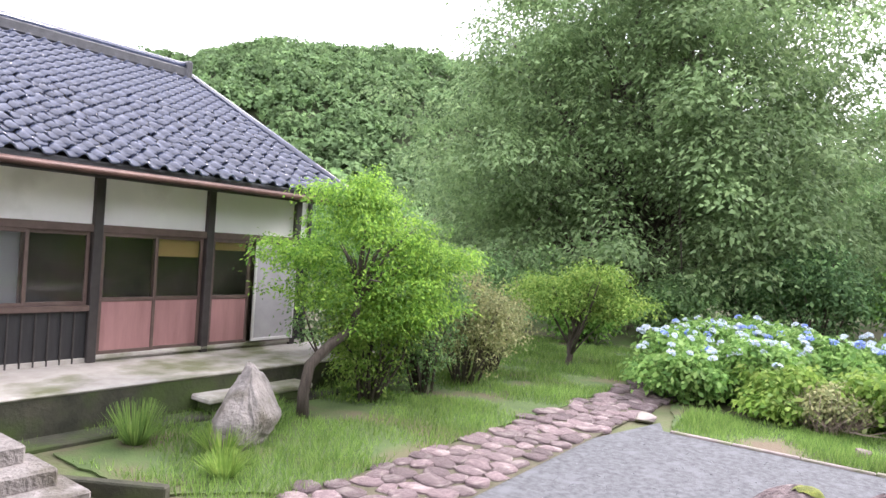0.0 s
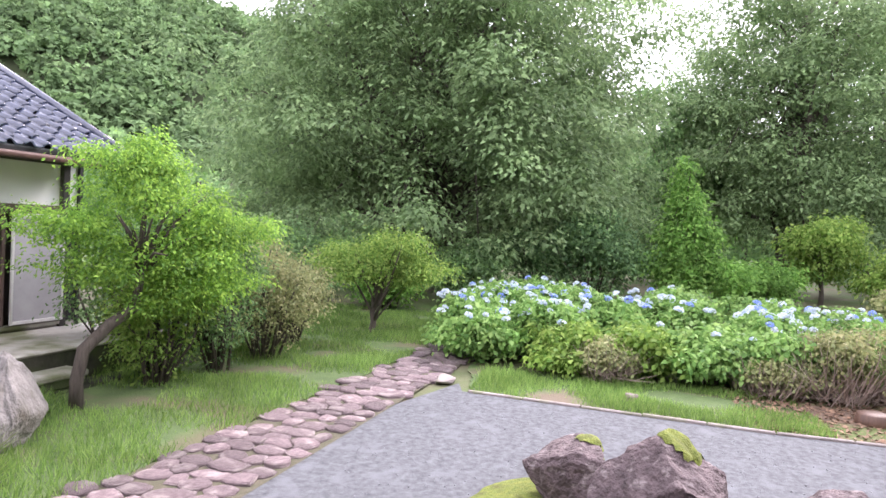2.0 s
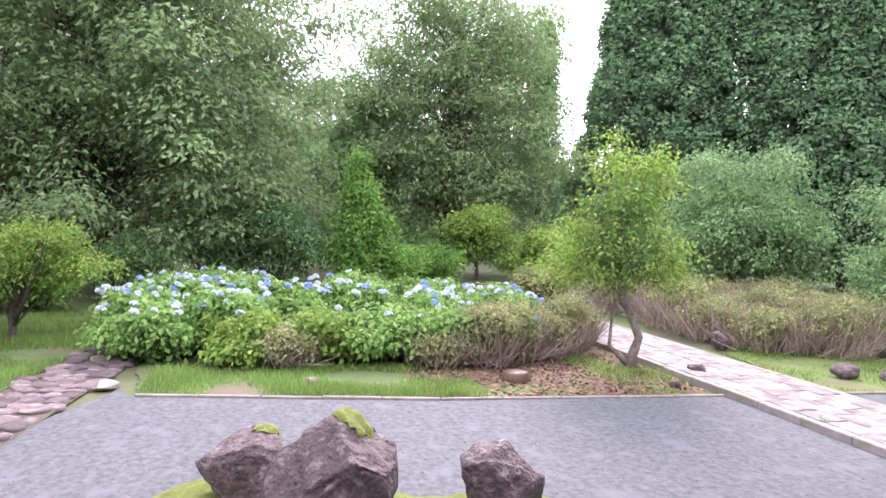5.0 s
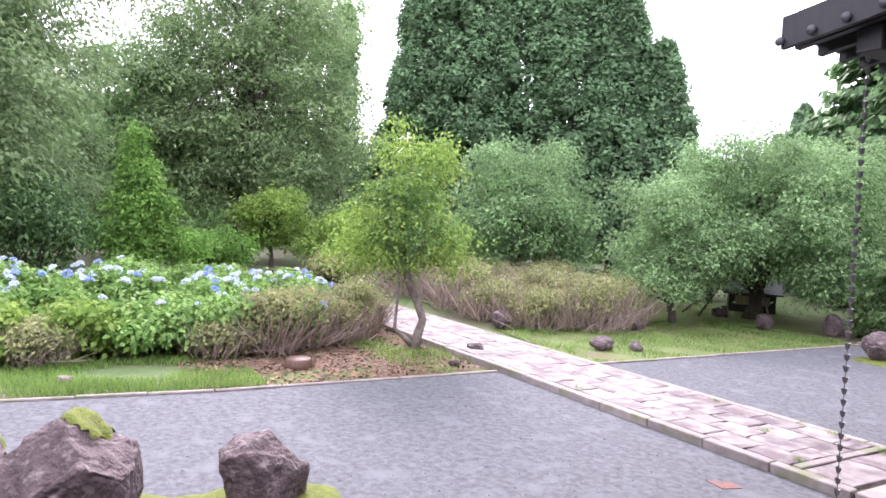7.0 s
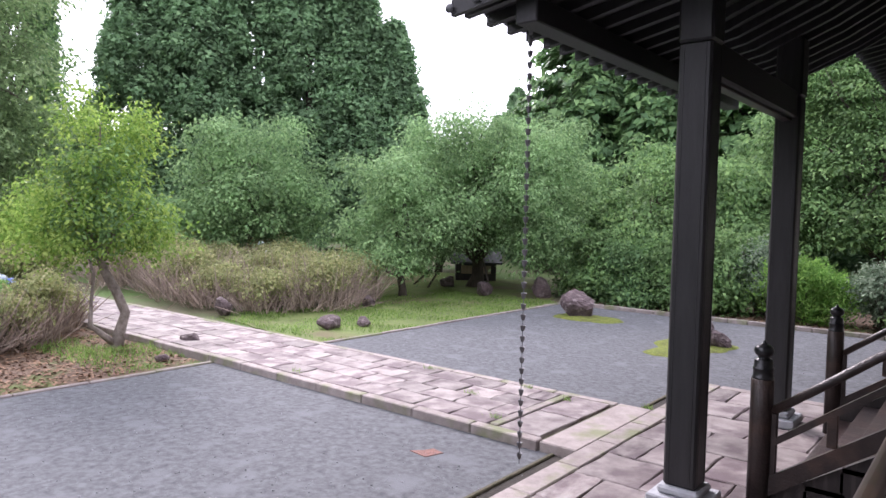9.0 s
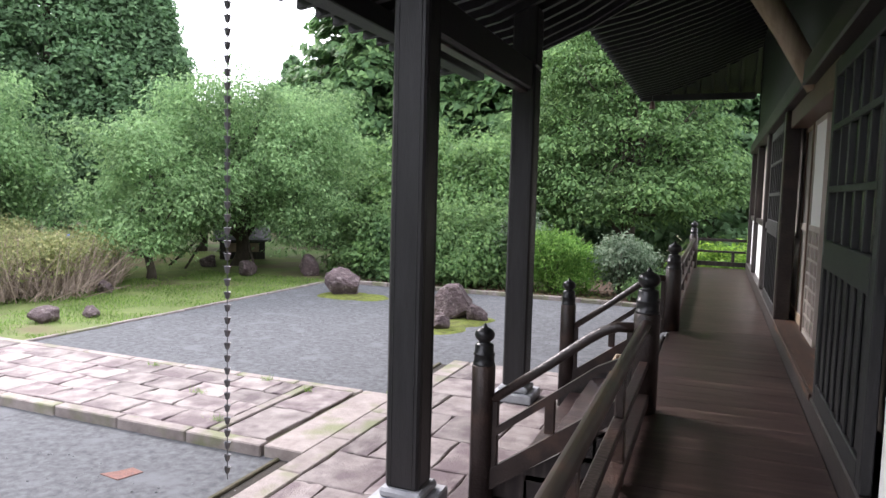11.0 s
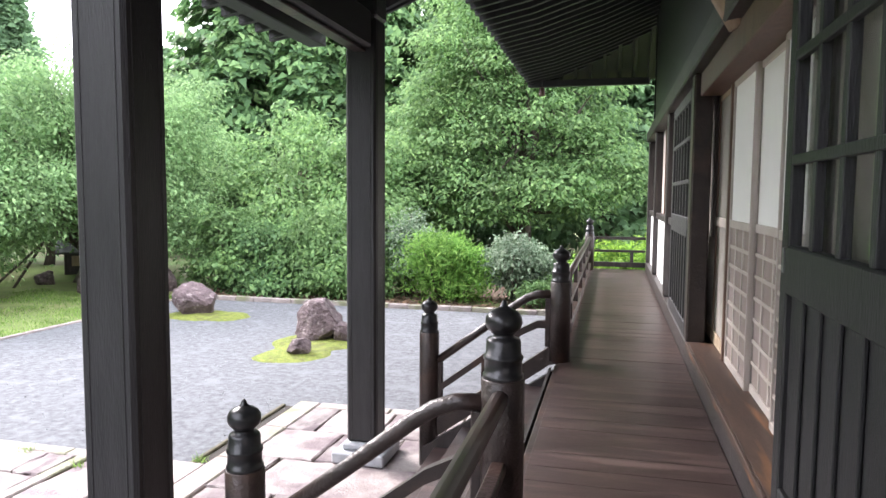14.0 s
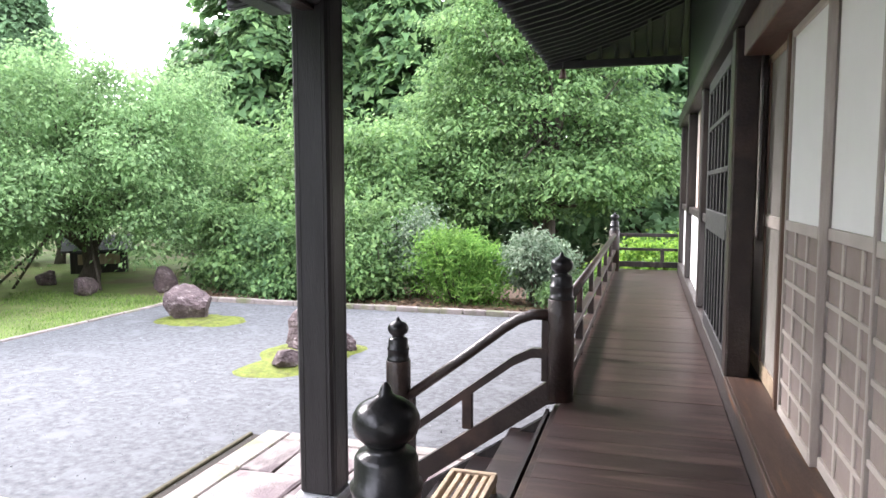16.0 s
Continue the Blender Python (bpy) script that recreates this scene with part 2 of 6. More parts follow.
L_PLUM = leaf_mat("plum_leaf", (0.143, 0.248, 0.114), (0.215, 0.355, 0.156), (0.312, 0.476, 0.216), 0.36, patch=0.8, vary=(0.66, 1.35))
L_HYD = leaf_mat("hydrangea_leaf", (0.110, 0.231, 0.064), (0.211, 0.380, 0.102), (0.366, 0.544, 0.177), 0.35)
L_HILL = leaf_mat("hillside_leaf", (0.099, 0.164, 0.074), (0.132, 0.216, 0.092), (0.174, 0.270, 0.113), 0.22, 0.8, 0.2, (0.5, 1.5))
L_DRY = leaf_mat("dry_shrub_leaf", (0.191, 0.226, 0.102), (0.295, 0.330, 0.139), (0.435, 0.416, 0.214), 0.3)
L_GRASS = leaf_mat("grass_blade", (0.108, 0.198, 0.054), (0.189, 0.318, 0.077), (0.288, 0.421, 0.117), 0.35)
L_BLUE = leaf_mat("blue_petal", (0.200, 0.300, 0.720), (0.330, 0.450, 0.850), (0.600, 0.700, 0.900), 0.3)
L_PALEBLUE = leaf_mat("pale_petal", (0.500, 0.600, 0.800), (0.660, 0.740, 0.850), (0.780, 0.820, 0.780), 0.3)


# ---- geometry helpers ----
def link(name, verts, faces, material, parent=None, smooth=False):
    me = bpy.data.meshes.new(name)
    me.from_pydata([tuple(v) for v in verts], [], faces)
    me.materials.append(material)
    if smooth:
        me.polygons.foreach_set("use_smooth", [True] * len(me.polygons))
    ob = new(name, me)
    if parent:
        ob.parent = parent
    return ob


def part(name, bm, material, parent=None, label="", smooth=False):
    me = bpy.data.meshes.new(name)
    bm.to_mesh(me)
    bm.free()
    me.materials.append(material)
    if smooth:
        me.polygons.foreach_set("use_smooth", [True] * len(me.polygons))
    ob = new(name, me)
    if parent:
        ob.parent = parent
    if label:
        ob["label"] = label
    return ob


def box_bm(x0, x1, y0, y1, z0, z1, bevel=0.006, bm=None):
    own = bmesh.new()
    bmesh.ops.create_cube(own, size=1)
    for v in own.verts:
        v.co = ((x0 + x1) / 2 + v.co.x * (x1 - x0), (y0 + y1) / 2 + v.co.y * (y1 - y0), (z0 + z1) / 2 + v.co.z * (z1 - z0))
    if bevel:
        bmesh.ops.bevel(own, geom=own.edges[:], offset=bevel, segments=1, affect="EDGES")
    if bm is None:
        return own
    me = bpy.data.meshes.new("tmp")
    own.to_mesh(me)
    own.free()
    bm.from_mesh(me)
    bpy.data.meshes.remove(me)
    return bm


def box(name, x0, x1, y0, y1, z0, z1, material, parent=None, bevel=0.006, label=""):
    return part(name, box_bm(x0, x1, y0, y1, z0, z1, bevel), material, parent, label)


def thing(name, at, label, category, group="", rz=0.0, kind="", size=1.0):
    e = new(name)
    e.matrix_basis = pose(*at, 0, 0, rz) @ Matrix.Scale(size, 4)
    e.empty_display_size = 0.1
    return tagged(e, label, category, group, kind)


def tube_data(points, radii, sides=8):
    """A tube along a line, with a radius at each point; capped."""
    pts = [Vector(p) for p in points]
    verts, faces = [], []
    up = Vector((0.31, 0.17, 0.93))
    for i, p in enumerate(pts):
        d = (pts[min(i + 1, len(pts) - 1)] - pts[max(i - 1, 0)]).normalized()
        a = d.cross(up if abs(d.dot(up)) < 0.95 else Vector((1, 0, 0))).normalized()
        b = d.cross(a)
        for k in range(sides):
            w = 2 * math.pi * k / sides
            verts.append(p + (a * math.cos(w) + b * math.sin(w)) * radii[i])
    for i in range(len(pts) - 1):
        for k in range(sides):
            k2 = (k + 1) % sides
            faces.append((i * sides + k, i * sides + k2, (i + 1) * sides + k2, (i + 1) * sides + k))
    faces.append(tuple(range(sides))[::-1])
    faces.append(tuple((len(pts) - 1) * sides + k for k in range(sides)))
    return verts, faces


def tubes(name, lines, material, parent=None, sides=8, smooth=True):
    verts, faces = [], []
    for points, radii in lines:
        v, f = tube_data(points, radii, sides)
        o = len(verts)
        verts += v
        faces += [tuple(i + o for i in q) for q in f]
    return link(name, verts, faces, material, parent, smooth)


def lathe(name, profile, material, parent=None, sides=20, at=(0, 0, 0), label=""):
    """Turned shape: profile of (radius, height) from the bottom up."""
    verts, faces = [], []
    for r, z in profile:
        for k in range(sides):
            w = 2 * math.pi * k / sides
            verts.append((at[0] + r * math.cos(w), at[1] + r * math.sin(w), at[2] + z))
    for i in range(len(profile) - 1):
        for k in range(sides):
            k2 = (k + 1) % sides
            faces.append((i * sides + k, i * sides + k2, (i + 1) * sides + k2, (i + 1) * sides + k))
    faces.append(tuple(range(sides))[::-1])
    faces.append(tuple((len(profile) - 1) * sides + k for k in range(sides)))
    ob = link(name, verts, faces, material, parent, True)
    if label:
        ob["label"] = label
    return ob


def quads(name, co, material, parent=None, kind=""):
    """Many loose faces at once; co has the shape (n, corners, 3)."""
    n, k = co.shape[:2]
    me = bpy.data.meshes.new(name)
    me.vertices.add(n * k)
    me.vertices.foreach_set("co", np.asarray(co, dtype=np.float32).ravel())
    me.loops.add(n * k)
    me.loops.foreach_set("vertex_index", np.arange(n * k, dtype=np.int32))
    me.polygons.add(n)
    me.polygons.foreach_set("loop_start", np.arange(0, n * k, k, dtype=np.int32))
    me.update(calc_edges=True)
    me.materials.append(material)
    ob = new(name, me)
    if parent:
        ob.parent = parent
    if kind:
        ob["kind"] = kind
    return ob


def unit(a):
    return a / np.maximum(np.linalg.norm(a, axis=-1, keepdims=True), 1e-9)


def leaves(centres, size, flat=0.5, droop=0.25, slim=0.5, out=None, rng=R, tri=False):
    """Leaf-shaped quads at the given places. flat: how level they lie; out: way each one points."""
    n = len(centres)
    nrm = rng.normal(size=(n, 3)) * (1 - flat)
    nrm[:, 2] += flat + 0.2
    if out is not None:
        nrm = unit(nrm) + out * 0.75
    nrm = unit(nrm)
    a = rng.normal(size=(n, 3))
    if out is not None:
        a = a * 0.5 + out
    a[:, 2] -= droop
    a = unit(a - nrm * (a * nrm).sum(1, keepdims=True))
    b = np.cross(nrm, a)
    s = (size * rng.uniform(0.6, 1.35, n))[:, None]
    w = s * slim
    fold = nrm * s * 0.12
    if tri:
        return np.stack([centres - a * s * 0.4 - b * w * 0.62, centres - a * s * 0.4 + b * w * 0.62, centres + a * s * 0.6], 1)
    return np.stack([centres - a * s * 0.5, centres + b * w * 0.5 + fold, centres + a * s * 0.5, centres - b * w * 0.5 + fold], 1)


def in_lobes(lobes, n, inner=0.45, rng=R, floor=None):
    """Places spread through the outer shells of a set of ellipsoids (x, y, z, rx, ry, rz), with ragged edges."""
    vol = np.array([(l[3] * l[4] * l[5]) ** 0.75 for l in lobes])
    pick = rng.choice(len(lobes), n, p=vol / vol.sum())
    L = np.array(lobes)[pick]
    d = unit(rng.normal(size=(n, 3)))
    r = rng.uniform(inner ** 2, 1, n) ** 0.5 * rng.normal(1.0, 0.09, n)
    p = L[:, :3] + d * r[:, None] * L[:, 3:]
    if floor is not None:
        p[:, 2] = np.maximum(p[:, 2], floor + rng.uniform(0, 0.3, n))
    return p


def crown(name, lobes, clumps, per, spread, size, material, parent, flat=0.5, droop=0.25, slim=0.5, inner=0.45, rng=R, floor=None, squash=0.55, tri=False):
    c = in_lobes(lobes, clumps, inner, rng, floor)
    off = rng.normal(size=(clumps, per, 3)) * spread
    off[..., 2] *= squash
    off[..., 2] -= np.hypot(off[..., 0], off[..., 1]) * 0.25
    p = (c[:, None] + off).reshape(-1, 3)
    if floor is not None:
        p[:, 2] = np.maximum(p[:, 2], floor)
    out = unit(off + 1e-6).reshape(-1, 3)
    return quads(name, leaves(p, size, flat, droop, slim, out, rng, tri), material, parent), c


def limbs(base, trunk_top, r0, ends, rng=R, fork=0.45, wob=0.08):
    """Trunk and branches as tapered tubes: lines for tubes()."""
    base, top = np.array(base, float), np.array(trunk_top, float)
    h = np.linalg.norm(top - base)
    n = 7
    trunk = [base + (top - base) * i / n + np.r_[rng.normal(0, wob * r0 * 4, 2), 0] * (0 < i) for i in range(n + 1)]
    lines = [([tuple(p) for p in trunk], [r0 * (1.25 if i == 0 else 1 - 0.7 * i / n) for i in range(n + 1)])]
    for e in ends:
        k = rng.uniform(fork, 1.0)
        i = min(int(k * n), n)
        s = trunk[i]
        e = np.array(e)
        m1 = s + (e - s) * 0.35 + np.array([0, 0, 0.08 * h * rng.uniform(0, 1)]) + rng.normal(0, 0.03 * h, 3)
        m2 = s + (e - s) * 0.7 + np.array([0, 0, 0.05 * h]) + rng.normal(0, 0.02 * h, 3)
        r = r0 * (1 - 0.7 * k) * rng.uniform(0.35, 0.7)
        lines.append(([tuple(s), tuple(m1), tuple(m2), tuple(e)], [r, r * 0.7, r * 0.45, r * 0.12]))
    return lines


def tree(name, base, top, r0, lobes, clumps, per, spread, size, leaf, label, category="tree", bark=None, group="", branches=40, **kw):
    """A tree: trunk with limbs, and a crown of leaf sprays."""
    e = thing(name, base, label, category, group)
    b = np.array(base, float)
    rel = [(l[0] - b[0], l[1] - b[1], l[2] - b[2], l[3], l[4], l[5]) for l in lobes]
    fl = kw.pop("fork", 0.45)
    cr, c = crown("crown", rel, clumps, per, spread, size, leaf, e, **kw)
    pick = c[R.choice(len(c), min(branches, len(c)), replace=False)]
    tubes("trunk", limbs((0, 0, -0.15), np.array(top) - b, r0, pick * np.array([0.9, 0.9, 0.97]), fork=fl), bark or M_BARK, e, 7)
    return e


def shrub(name, at, lobes, clumps, per, spread, size, leaf, label, category="shrub", group="", stems=14, twig=None, **kw):
    """A shrub: several stems from the ground and leaf sprays, given round its own base."""
    e = thing(name, at, label, category, group)
    cr, c = crown("foliage", lobes, clumps, per, spread, size, leaf, e, **kw)
    lines = []
    for q in c[R.choice(len(c), min(stems, len(c)), replace=False)]:
        s = np.r_[q[:2] * R.uniform(0.05, 0.35), -0.05]
        m = (s + q) / 2 + np.r_[R.normal(0, 0.06, 2), 0.05]
        w = 0.012 + 0.012 * q[2]
        lines.append(([tuple(s), tuple(m), tuple(q)], [w, w * 0.7, w * 0.3]))
    tubes("stemwork", lines, twig or M_BARK, e, 5)
    return e


def rock(name, at, dims, material, label, seed, rz=0.0, category="rock", group="", sharp=0.25, top=None, moss=()):
    """A boulder: a block broken along random planes, rough all over, sunk a little into the ground."""
    e = thing(name, at, label, category, group, rz)
    rng = np.random.default_rng(seed)
    cuts = [(Vector(unit(rng.normal(size=3) * np.array([1, 1, 0.8]))), rng.uniform(0.66, 0.92)) for i in range(15)]
    bm = bmesh.new()
    bmesh.ops.create_icosphere(bm, subdivisions=5 if dims[0] > 0.6 else 4, radius=1)
    o = Vector((seed * 7.3, seed * 3.1, seed * 5.7))
    for v in bm.verts:
        p = v.co.copy()
        q = Vector([math.copysign(abs(c) ** 0.7, c) for c in p]) * 1.12
        for n, d in cuts:
            k = q.dot(n) - d
            if k > 0:
                q -= n * k * 0.93
        q *= 1 + sharp * 0.35 * noise.noise(p * 1.6 + o) + 0.07 * noise.noise(p * 4.2 + o) + 0.035 * noise.noise(p * 10 + o)
        f = top(q.z) if top else 1.0
        v.co = (q.x * dims[0] / 2 * f, q.y * dims[1] / 2 * f, max(q.z, -0.75) * dims[2] / 2 + dims[2] * 0.36)
    bm.normal_update()
    for cx, cy, rad in moss:
        mb = bm.copy()
        gone = []
        for v in mb.verts:
            edge = rad * (1 + 0.2 * noise.noise(v.co * 5 + o)) - math.hypot(v.co.x - cx, v.co.y - cy)
            if v.normal.z < 0.05 or edge < 0:
                gone.append(v)
            else:
                v.co += v.normal * min(0.03, edge * 0.5) * (1 + 0.5 * noise.noise(v.co * 25)) - Vector((0, 0, 0.002))
        bmesh.ops.delete(mb, geom=gone, context="VERTS")
        part("moss", mb, M_MOSS, e, "yellow-green moss cushion", True)
    part("stone", bm, material, e, smooth=True)
    return e, o


def moss_patch(name, at, lobes, label, h=0.05, rz=0.0):
    """A low cushion of moss with an uneven rim, domed in the middle."""
    verts, faces = [], []
    rings, seg = 7, 40
    for i in range(rings + 1):
        for k in range(seg):
            w = 2 * math.pi * k / seg
            r = 0.0
            for cx, cy, rad in lobes:
                d = Vector((math.cos(w), math.sin(w)))
                c = Vector((cx, cy))
                pr = c.dot(d)
                disc = rad * rad - (c.length_squared - pr * pr)
                if disc > 0:
                    r = max(r, pr + math.sqrt(disc))
            r *= 1 + 0.13 * noise.noise((math.cos(w) * 2 + at[0], math.sin(w) * 2 + at[1], 1)) + 0.06 * noise.noise((math.cos(w) * 7, math.sin(w) * 7, at[0]))
            s = i / rings
            x, y = r * s * math.cos(w), r * s * math.sin(w)
            z = h * (1 - s ** 3) + 0.02 * noise.noise((x * 5, y * 5, 2)) * (1 - s) - (0.02 if i == rings else 0)
            verts.append((x, y, z))
    for i in range(rings):
        for k in range(seg):
            k2 = (k + 1) % seg
            faces.append((i * seg + k, i * seg + k2, (i + 1) * seg + k2, (i + 1) * seg + k))
    ob = link(name, verts, faces, M_MOSS, None, True)
    ob.matrix_basis = pose(*at, 0, 0, rz)
    return tagged(ob, label, "moss", kind="stuff")


# ---- the ground ----
def sheet(name, pts, z, material, label, category, thick=0.02, kind="structure", ragged=0.0):
    bm = bmesh.new()
    if ragged:
        fine = []
        for (xa, ya), (xb, yb) in zip(pts, pts[1:] + pts[:1]):
            n = max(1, int(math.hypot(xb - xa, yb - ya) / 0.12))
            for i in range(n):
                x, y = xa + (xb - xa) * i / n, ya + (yb - ya) * i / n
                fine.append((x + ragged * (noise.noise((x * 1.3, y * 1.3, 1)) + 0.5 * noise.noise((x * 4, y * 4, 2))), y + ragged * (noise.noise((x * 1.3, y * 1.3, 7)) + 0.5 * noise.noise((x * 4, y * 4, 9)))))
        pts = fine
    f = bm.faces.new([bm.verts.new((x, y, z)) for x, y in pts])
    if f.normal.z < 0:
        f.normal_flip()
    r = bmesh.ops.extrude_face_region(bm, geom=[f])
    for v in r["geom"]:
        if isinstance(v, bmesh.types.BMVert):
            v.co.z -= thick
    bmesh.ops.recalc_face_normals(bm, faces=bm.faces[:])
    return tagged(part(name, bm, material), label, category, kind=kind)


sheet("ground", [(-900, -900), (900, -900), (900, 900), (-900, 900)], -0.03, M_GROUND, "mossy brown garden soil", "ground", 0.5)
sheet("gravel", [(-9.75, 11.3), (-0.2, 11.3), (-0.2, -11.2), (-4.5, -9.95), (-5.97, -9.80), (-9.07, -9.50), (-11.2, -8.75), (-10.68, -8.6), (-10.1, -4.2), (-9.98, 0.6), (-9.95, 2.5)], 0.0, M_GRAVEL, "raked grey gravel court", "gravel")
sheet("moss_lawn", [(-10.0, 2.7), (-9.8, 11.3), (-13.5, 16), (-22, 17), (-22, 9.5), (-13.5, 7.2), (-14.0, 3.3)], -0.004, M_MOSSLAWN, "green moss lawn under the trees", "lawn", ragged=0.16)
sheet("lawn", [(-5.41, -11.04), (-10.12, -10.47), (-14.62, -9.92), (-20.64, -10.92), (-20.17, -14.99), (-11.89, -13.52), (-8.06, -13.72), (-4.65, -13.96), (-4.40, -12.46)], -0.002, M_GRASSBED, "green grass strip beside the flagstones", "lawn", ragged=0.16)
sheet("grass_verge", [(-10.72, -8.5), (-10.14, -3.5), (-11.6, -3.4), (-12.4, -5.5), (-12.8, -8.8)], 0.002, M_GRASSBED, "short green grass verge beside the gravel", "lawn", ragged=0.16)
sheet("leaf_litter", [(-10.14, -3.5), (-10.04, 0.45), (-17, 1.2), (-17, -1.5), (-13, -4.0), (-11.6, -3.4)], -0.002, M_LITTER, "brown leaf litter under the shrubs", "litter", ragged=0.16)
sheet("litter_border", [(-9.9, 11.48), (-0.5, 11.48), (-0.5, 16), (-12, 16)], -0.002, M_LITTER, "brown leaf litter under the hedge", "litter", ragged=0.16)


def kerb_row(name, p, q, h, w, material, label, step=0.9):
    """A row of low edging stones between two points, each a stone of its own."""
    p, q = Vector(p), Vector(q)
    d = q - p
    n = max(1, round(d.length / step))
    ang = math.degrees(math.atan2(d.y, d.x))
    e = thing(name, (p.x, p.y, 0), label, "kerb", rz=ang, kind="structure")
    L = d.length / n
    bm = box_bm(0.004, L - 0.006, -w / 2, w / 2, -0.08, h, 0.012)
    first = part("kerb_stone", bm, material, e)
    for i in range(1, n):
        o = new("kerb_stone", first.data)
        o.parent = e
        o.matrix_basis = pose(i * L, R.normal(0, 0.006), R.normal(0, 0.004), 0, 0, R.normal(0, 0.5))
    return e


kerb_row("edging_1", (-10.66, -8.5), (-10.12, -4.2), 0.035, 0.07, M_KERB, "thin pale stone edging of the gravel court")
kerb_row("edging_4", (-10.12, -4.19), (-10.0, 0.55), 0.035, 0.07, M_KERB, "thin pale stone edging of the gravel court")
kerb_row("edging_2", (-9.97, 2.6), (-9.76, 11.3), 0.035, 0.07, M_KERB, "thin pale stone edging of the gravel court")
kerb_row("edging_3", (-9.8, 11.38), (-0.7, 11.42), 0.09, 0.14, M_KERB, "pale stone blocks along the gravel court", 0.45)


# ---- the paved path and the platform before the steps ----
def slab_meshes(count, w, d, seed):
    """A few slab shapes with chipped rims."""
    rng, out = np.random.default_rng(seed), []
    for i in range(count):
        bm = box_bm(-w / 2, w / 2, -d / 2, d / 2, -0.09, 0.0, 0)
        top = [e for e in bm.edges if all(v.co.z > -0.01 for v in e.verts)]
        bmesh.ops.subdivide_edges(bm, edges=top, cuts=3)
        for v in bm.verts:
            if v.co.z > -0.01:
                v.co.x += rng.normal(0, 0.009)
                v.co.y += rng.normal(0, 0.009)
                v.co.z += rng.normal(0, 0.002)
        tops = [f for f in bm.faces if f.normal.z > 0.9]
        r = bmesh.ops.inset_region(bm, faces=tops, thickness=0.012, depth=0.008)
        me = bpy.data.meshes.new("slab")
        bm.to_mesh(me)
        bm.free()
        me.materials.append(M_SLAB)
        out.append(me)
    return out


def pave(owner, x0, x1, y0, y1, nx, ny, z, seed, stagger=True):
    rng = np.random.default_rng(seed)
    w, d = (x1 - x0) / nx, (y1 - y0) / ny
    shapes = slab_meshes(5, w - 0.016, d - 0.016, seed)
    for j in range(ny):
        for i in range(nx):
            sx = x0 + w * (i + 0.5)
            sy = y0 + d * (j + 0.5)
            odd = stagger and j % 2
            if odd:
                sx -= w * 0.5
            for half in ([1] if odd and i == 0 else [0, 2] if odd and i == nx - 1 else [0]):
                o = new("slab", shapes[rng.integers(5)])
                o.parent = owner
                if half:
                    o.matrix_basis = pose(x0 + w * 0.25 if half == 1 else x1 - w * 0.25, sy, z - 0.008) @ Matrix.Diagonal((0.485, 1, 1, 1))
                    continue
                o.matrix_basis = pose(sx, sy, z - 0.008 + rng.normal(0, 0.003), rng.normal(0, 0.25), rng.normal(0, 0.25), rng.normal(0, 0.3) + 180 * rng.integers(2))


PATH_Z, PLAT_Z = 0.11, 0.12
stone_walk = thing("paved_path", (0, 0, 0), "long paved path of worn pinkish stone slabs", "path", kind="structure")
box("bed", -22.0, -3.95, 0.62, 2.5, -0.1, PATH_Z - 0.035, M_JOINT, stone_walk, 0)
for side, (a, b) in enumerate(((0.56, 0.70), (2.42, 2.56))):
    bm0 = box_bm(-0.435, 0.435, a, b, -0.1, PATH_Z, 0.012)
    first = part("border_stone", bm0, M_KERB, stone_walk)
    first.matrix_basis = pose(-4.4, 0, 0)
    for i in range(1, 20):
        o = new("border_stone", first.data)
        o.parent = stone_walk
        o.matrix_basis = pose(-4.4 - 0.88 * i, R.normal(0, 0.004), R.normal(0, 0.004))
pave(stone_walk, -21.8, -4.7, 0.715, 2.405, 30, 4, PATH_Z, 3)
pave(stone_walk, -4.55, -4.0, 0.715, 2.405, 1, 2, PATH_Z, 9, False)
box("threshold_stone", -4.68, -4.56, 0.715, 2.405, -0.05, PATH_Z + 0.012, M_KERB, stone_walk, 0.012)

platform = thing("stone_platform", (0, 0, 0), "paved platform of pale stone slabs before the steps", "platform", kind="structure")
box("bed", -3.4, -0.75, -1.45, 4.3, -0.1, PLAT_Z - 0.035, M_JOINT, platform, 0)
for i in range(7):
    y = -1.52 + 0.843 * i
    box("border_stone", -3.5, -3.26, y + 0.004, y + 0.838, -0.2, PLAT_Z, M_KERB, platform, 0.012)
for i in range(3):
    x = -3.25 + 0.83 * i
    box("border_stone", x + 0.004, x + 0.825, 4.2, 4.38, -0.1, PLAT_Z, M_KERB, platform, 0.012)
    box("border_stone", x + 0.004, x + 0.825, -1.52, -1.34, -0.1, PLAT_Z, M_KERB, platform, 0.012)
pave(platform, -3.25, -0.78, -1.33, 4.19, 4, 8, PLAT_Z, 5, True)

# the dark rain gutter along the platform, bridged by the path
gutter = thing("gutter", (0, 0, 0), "narrow mossy stone rain gutter beside the platform", "gutter", kind="structure")
for a, b in ((-7.0, 0.56), (2.56, 4.5)):
    # channel is filled level with the gravel; its dark colour paints the trench's shade
    box("channel", -3.74, -3.502, a, b, -0.2, 0.006, M_TRENCHSHADE, gutter, 0)
    box("rim", -3.79, -3.742, a, b, -0.1, 0.03, M_JOINT, gutter, 0.01)
box("bridge_stone", -3.94, -3.51, 0.58, 2.54, -0.05, PATH_Z, M_KERB, gutter, 0.012)

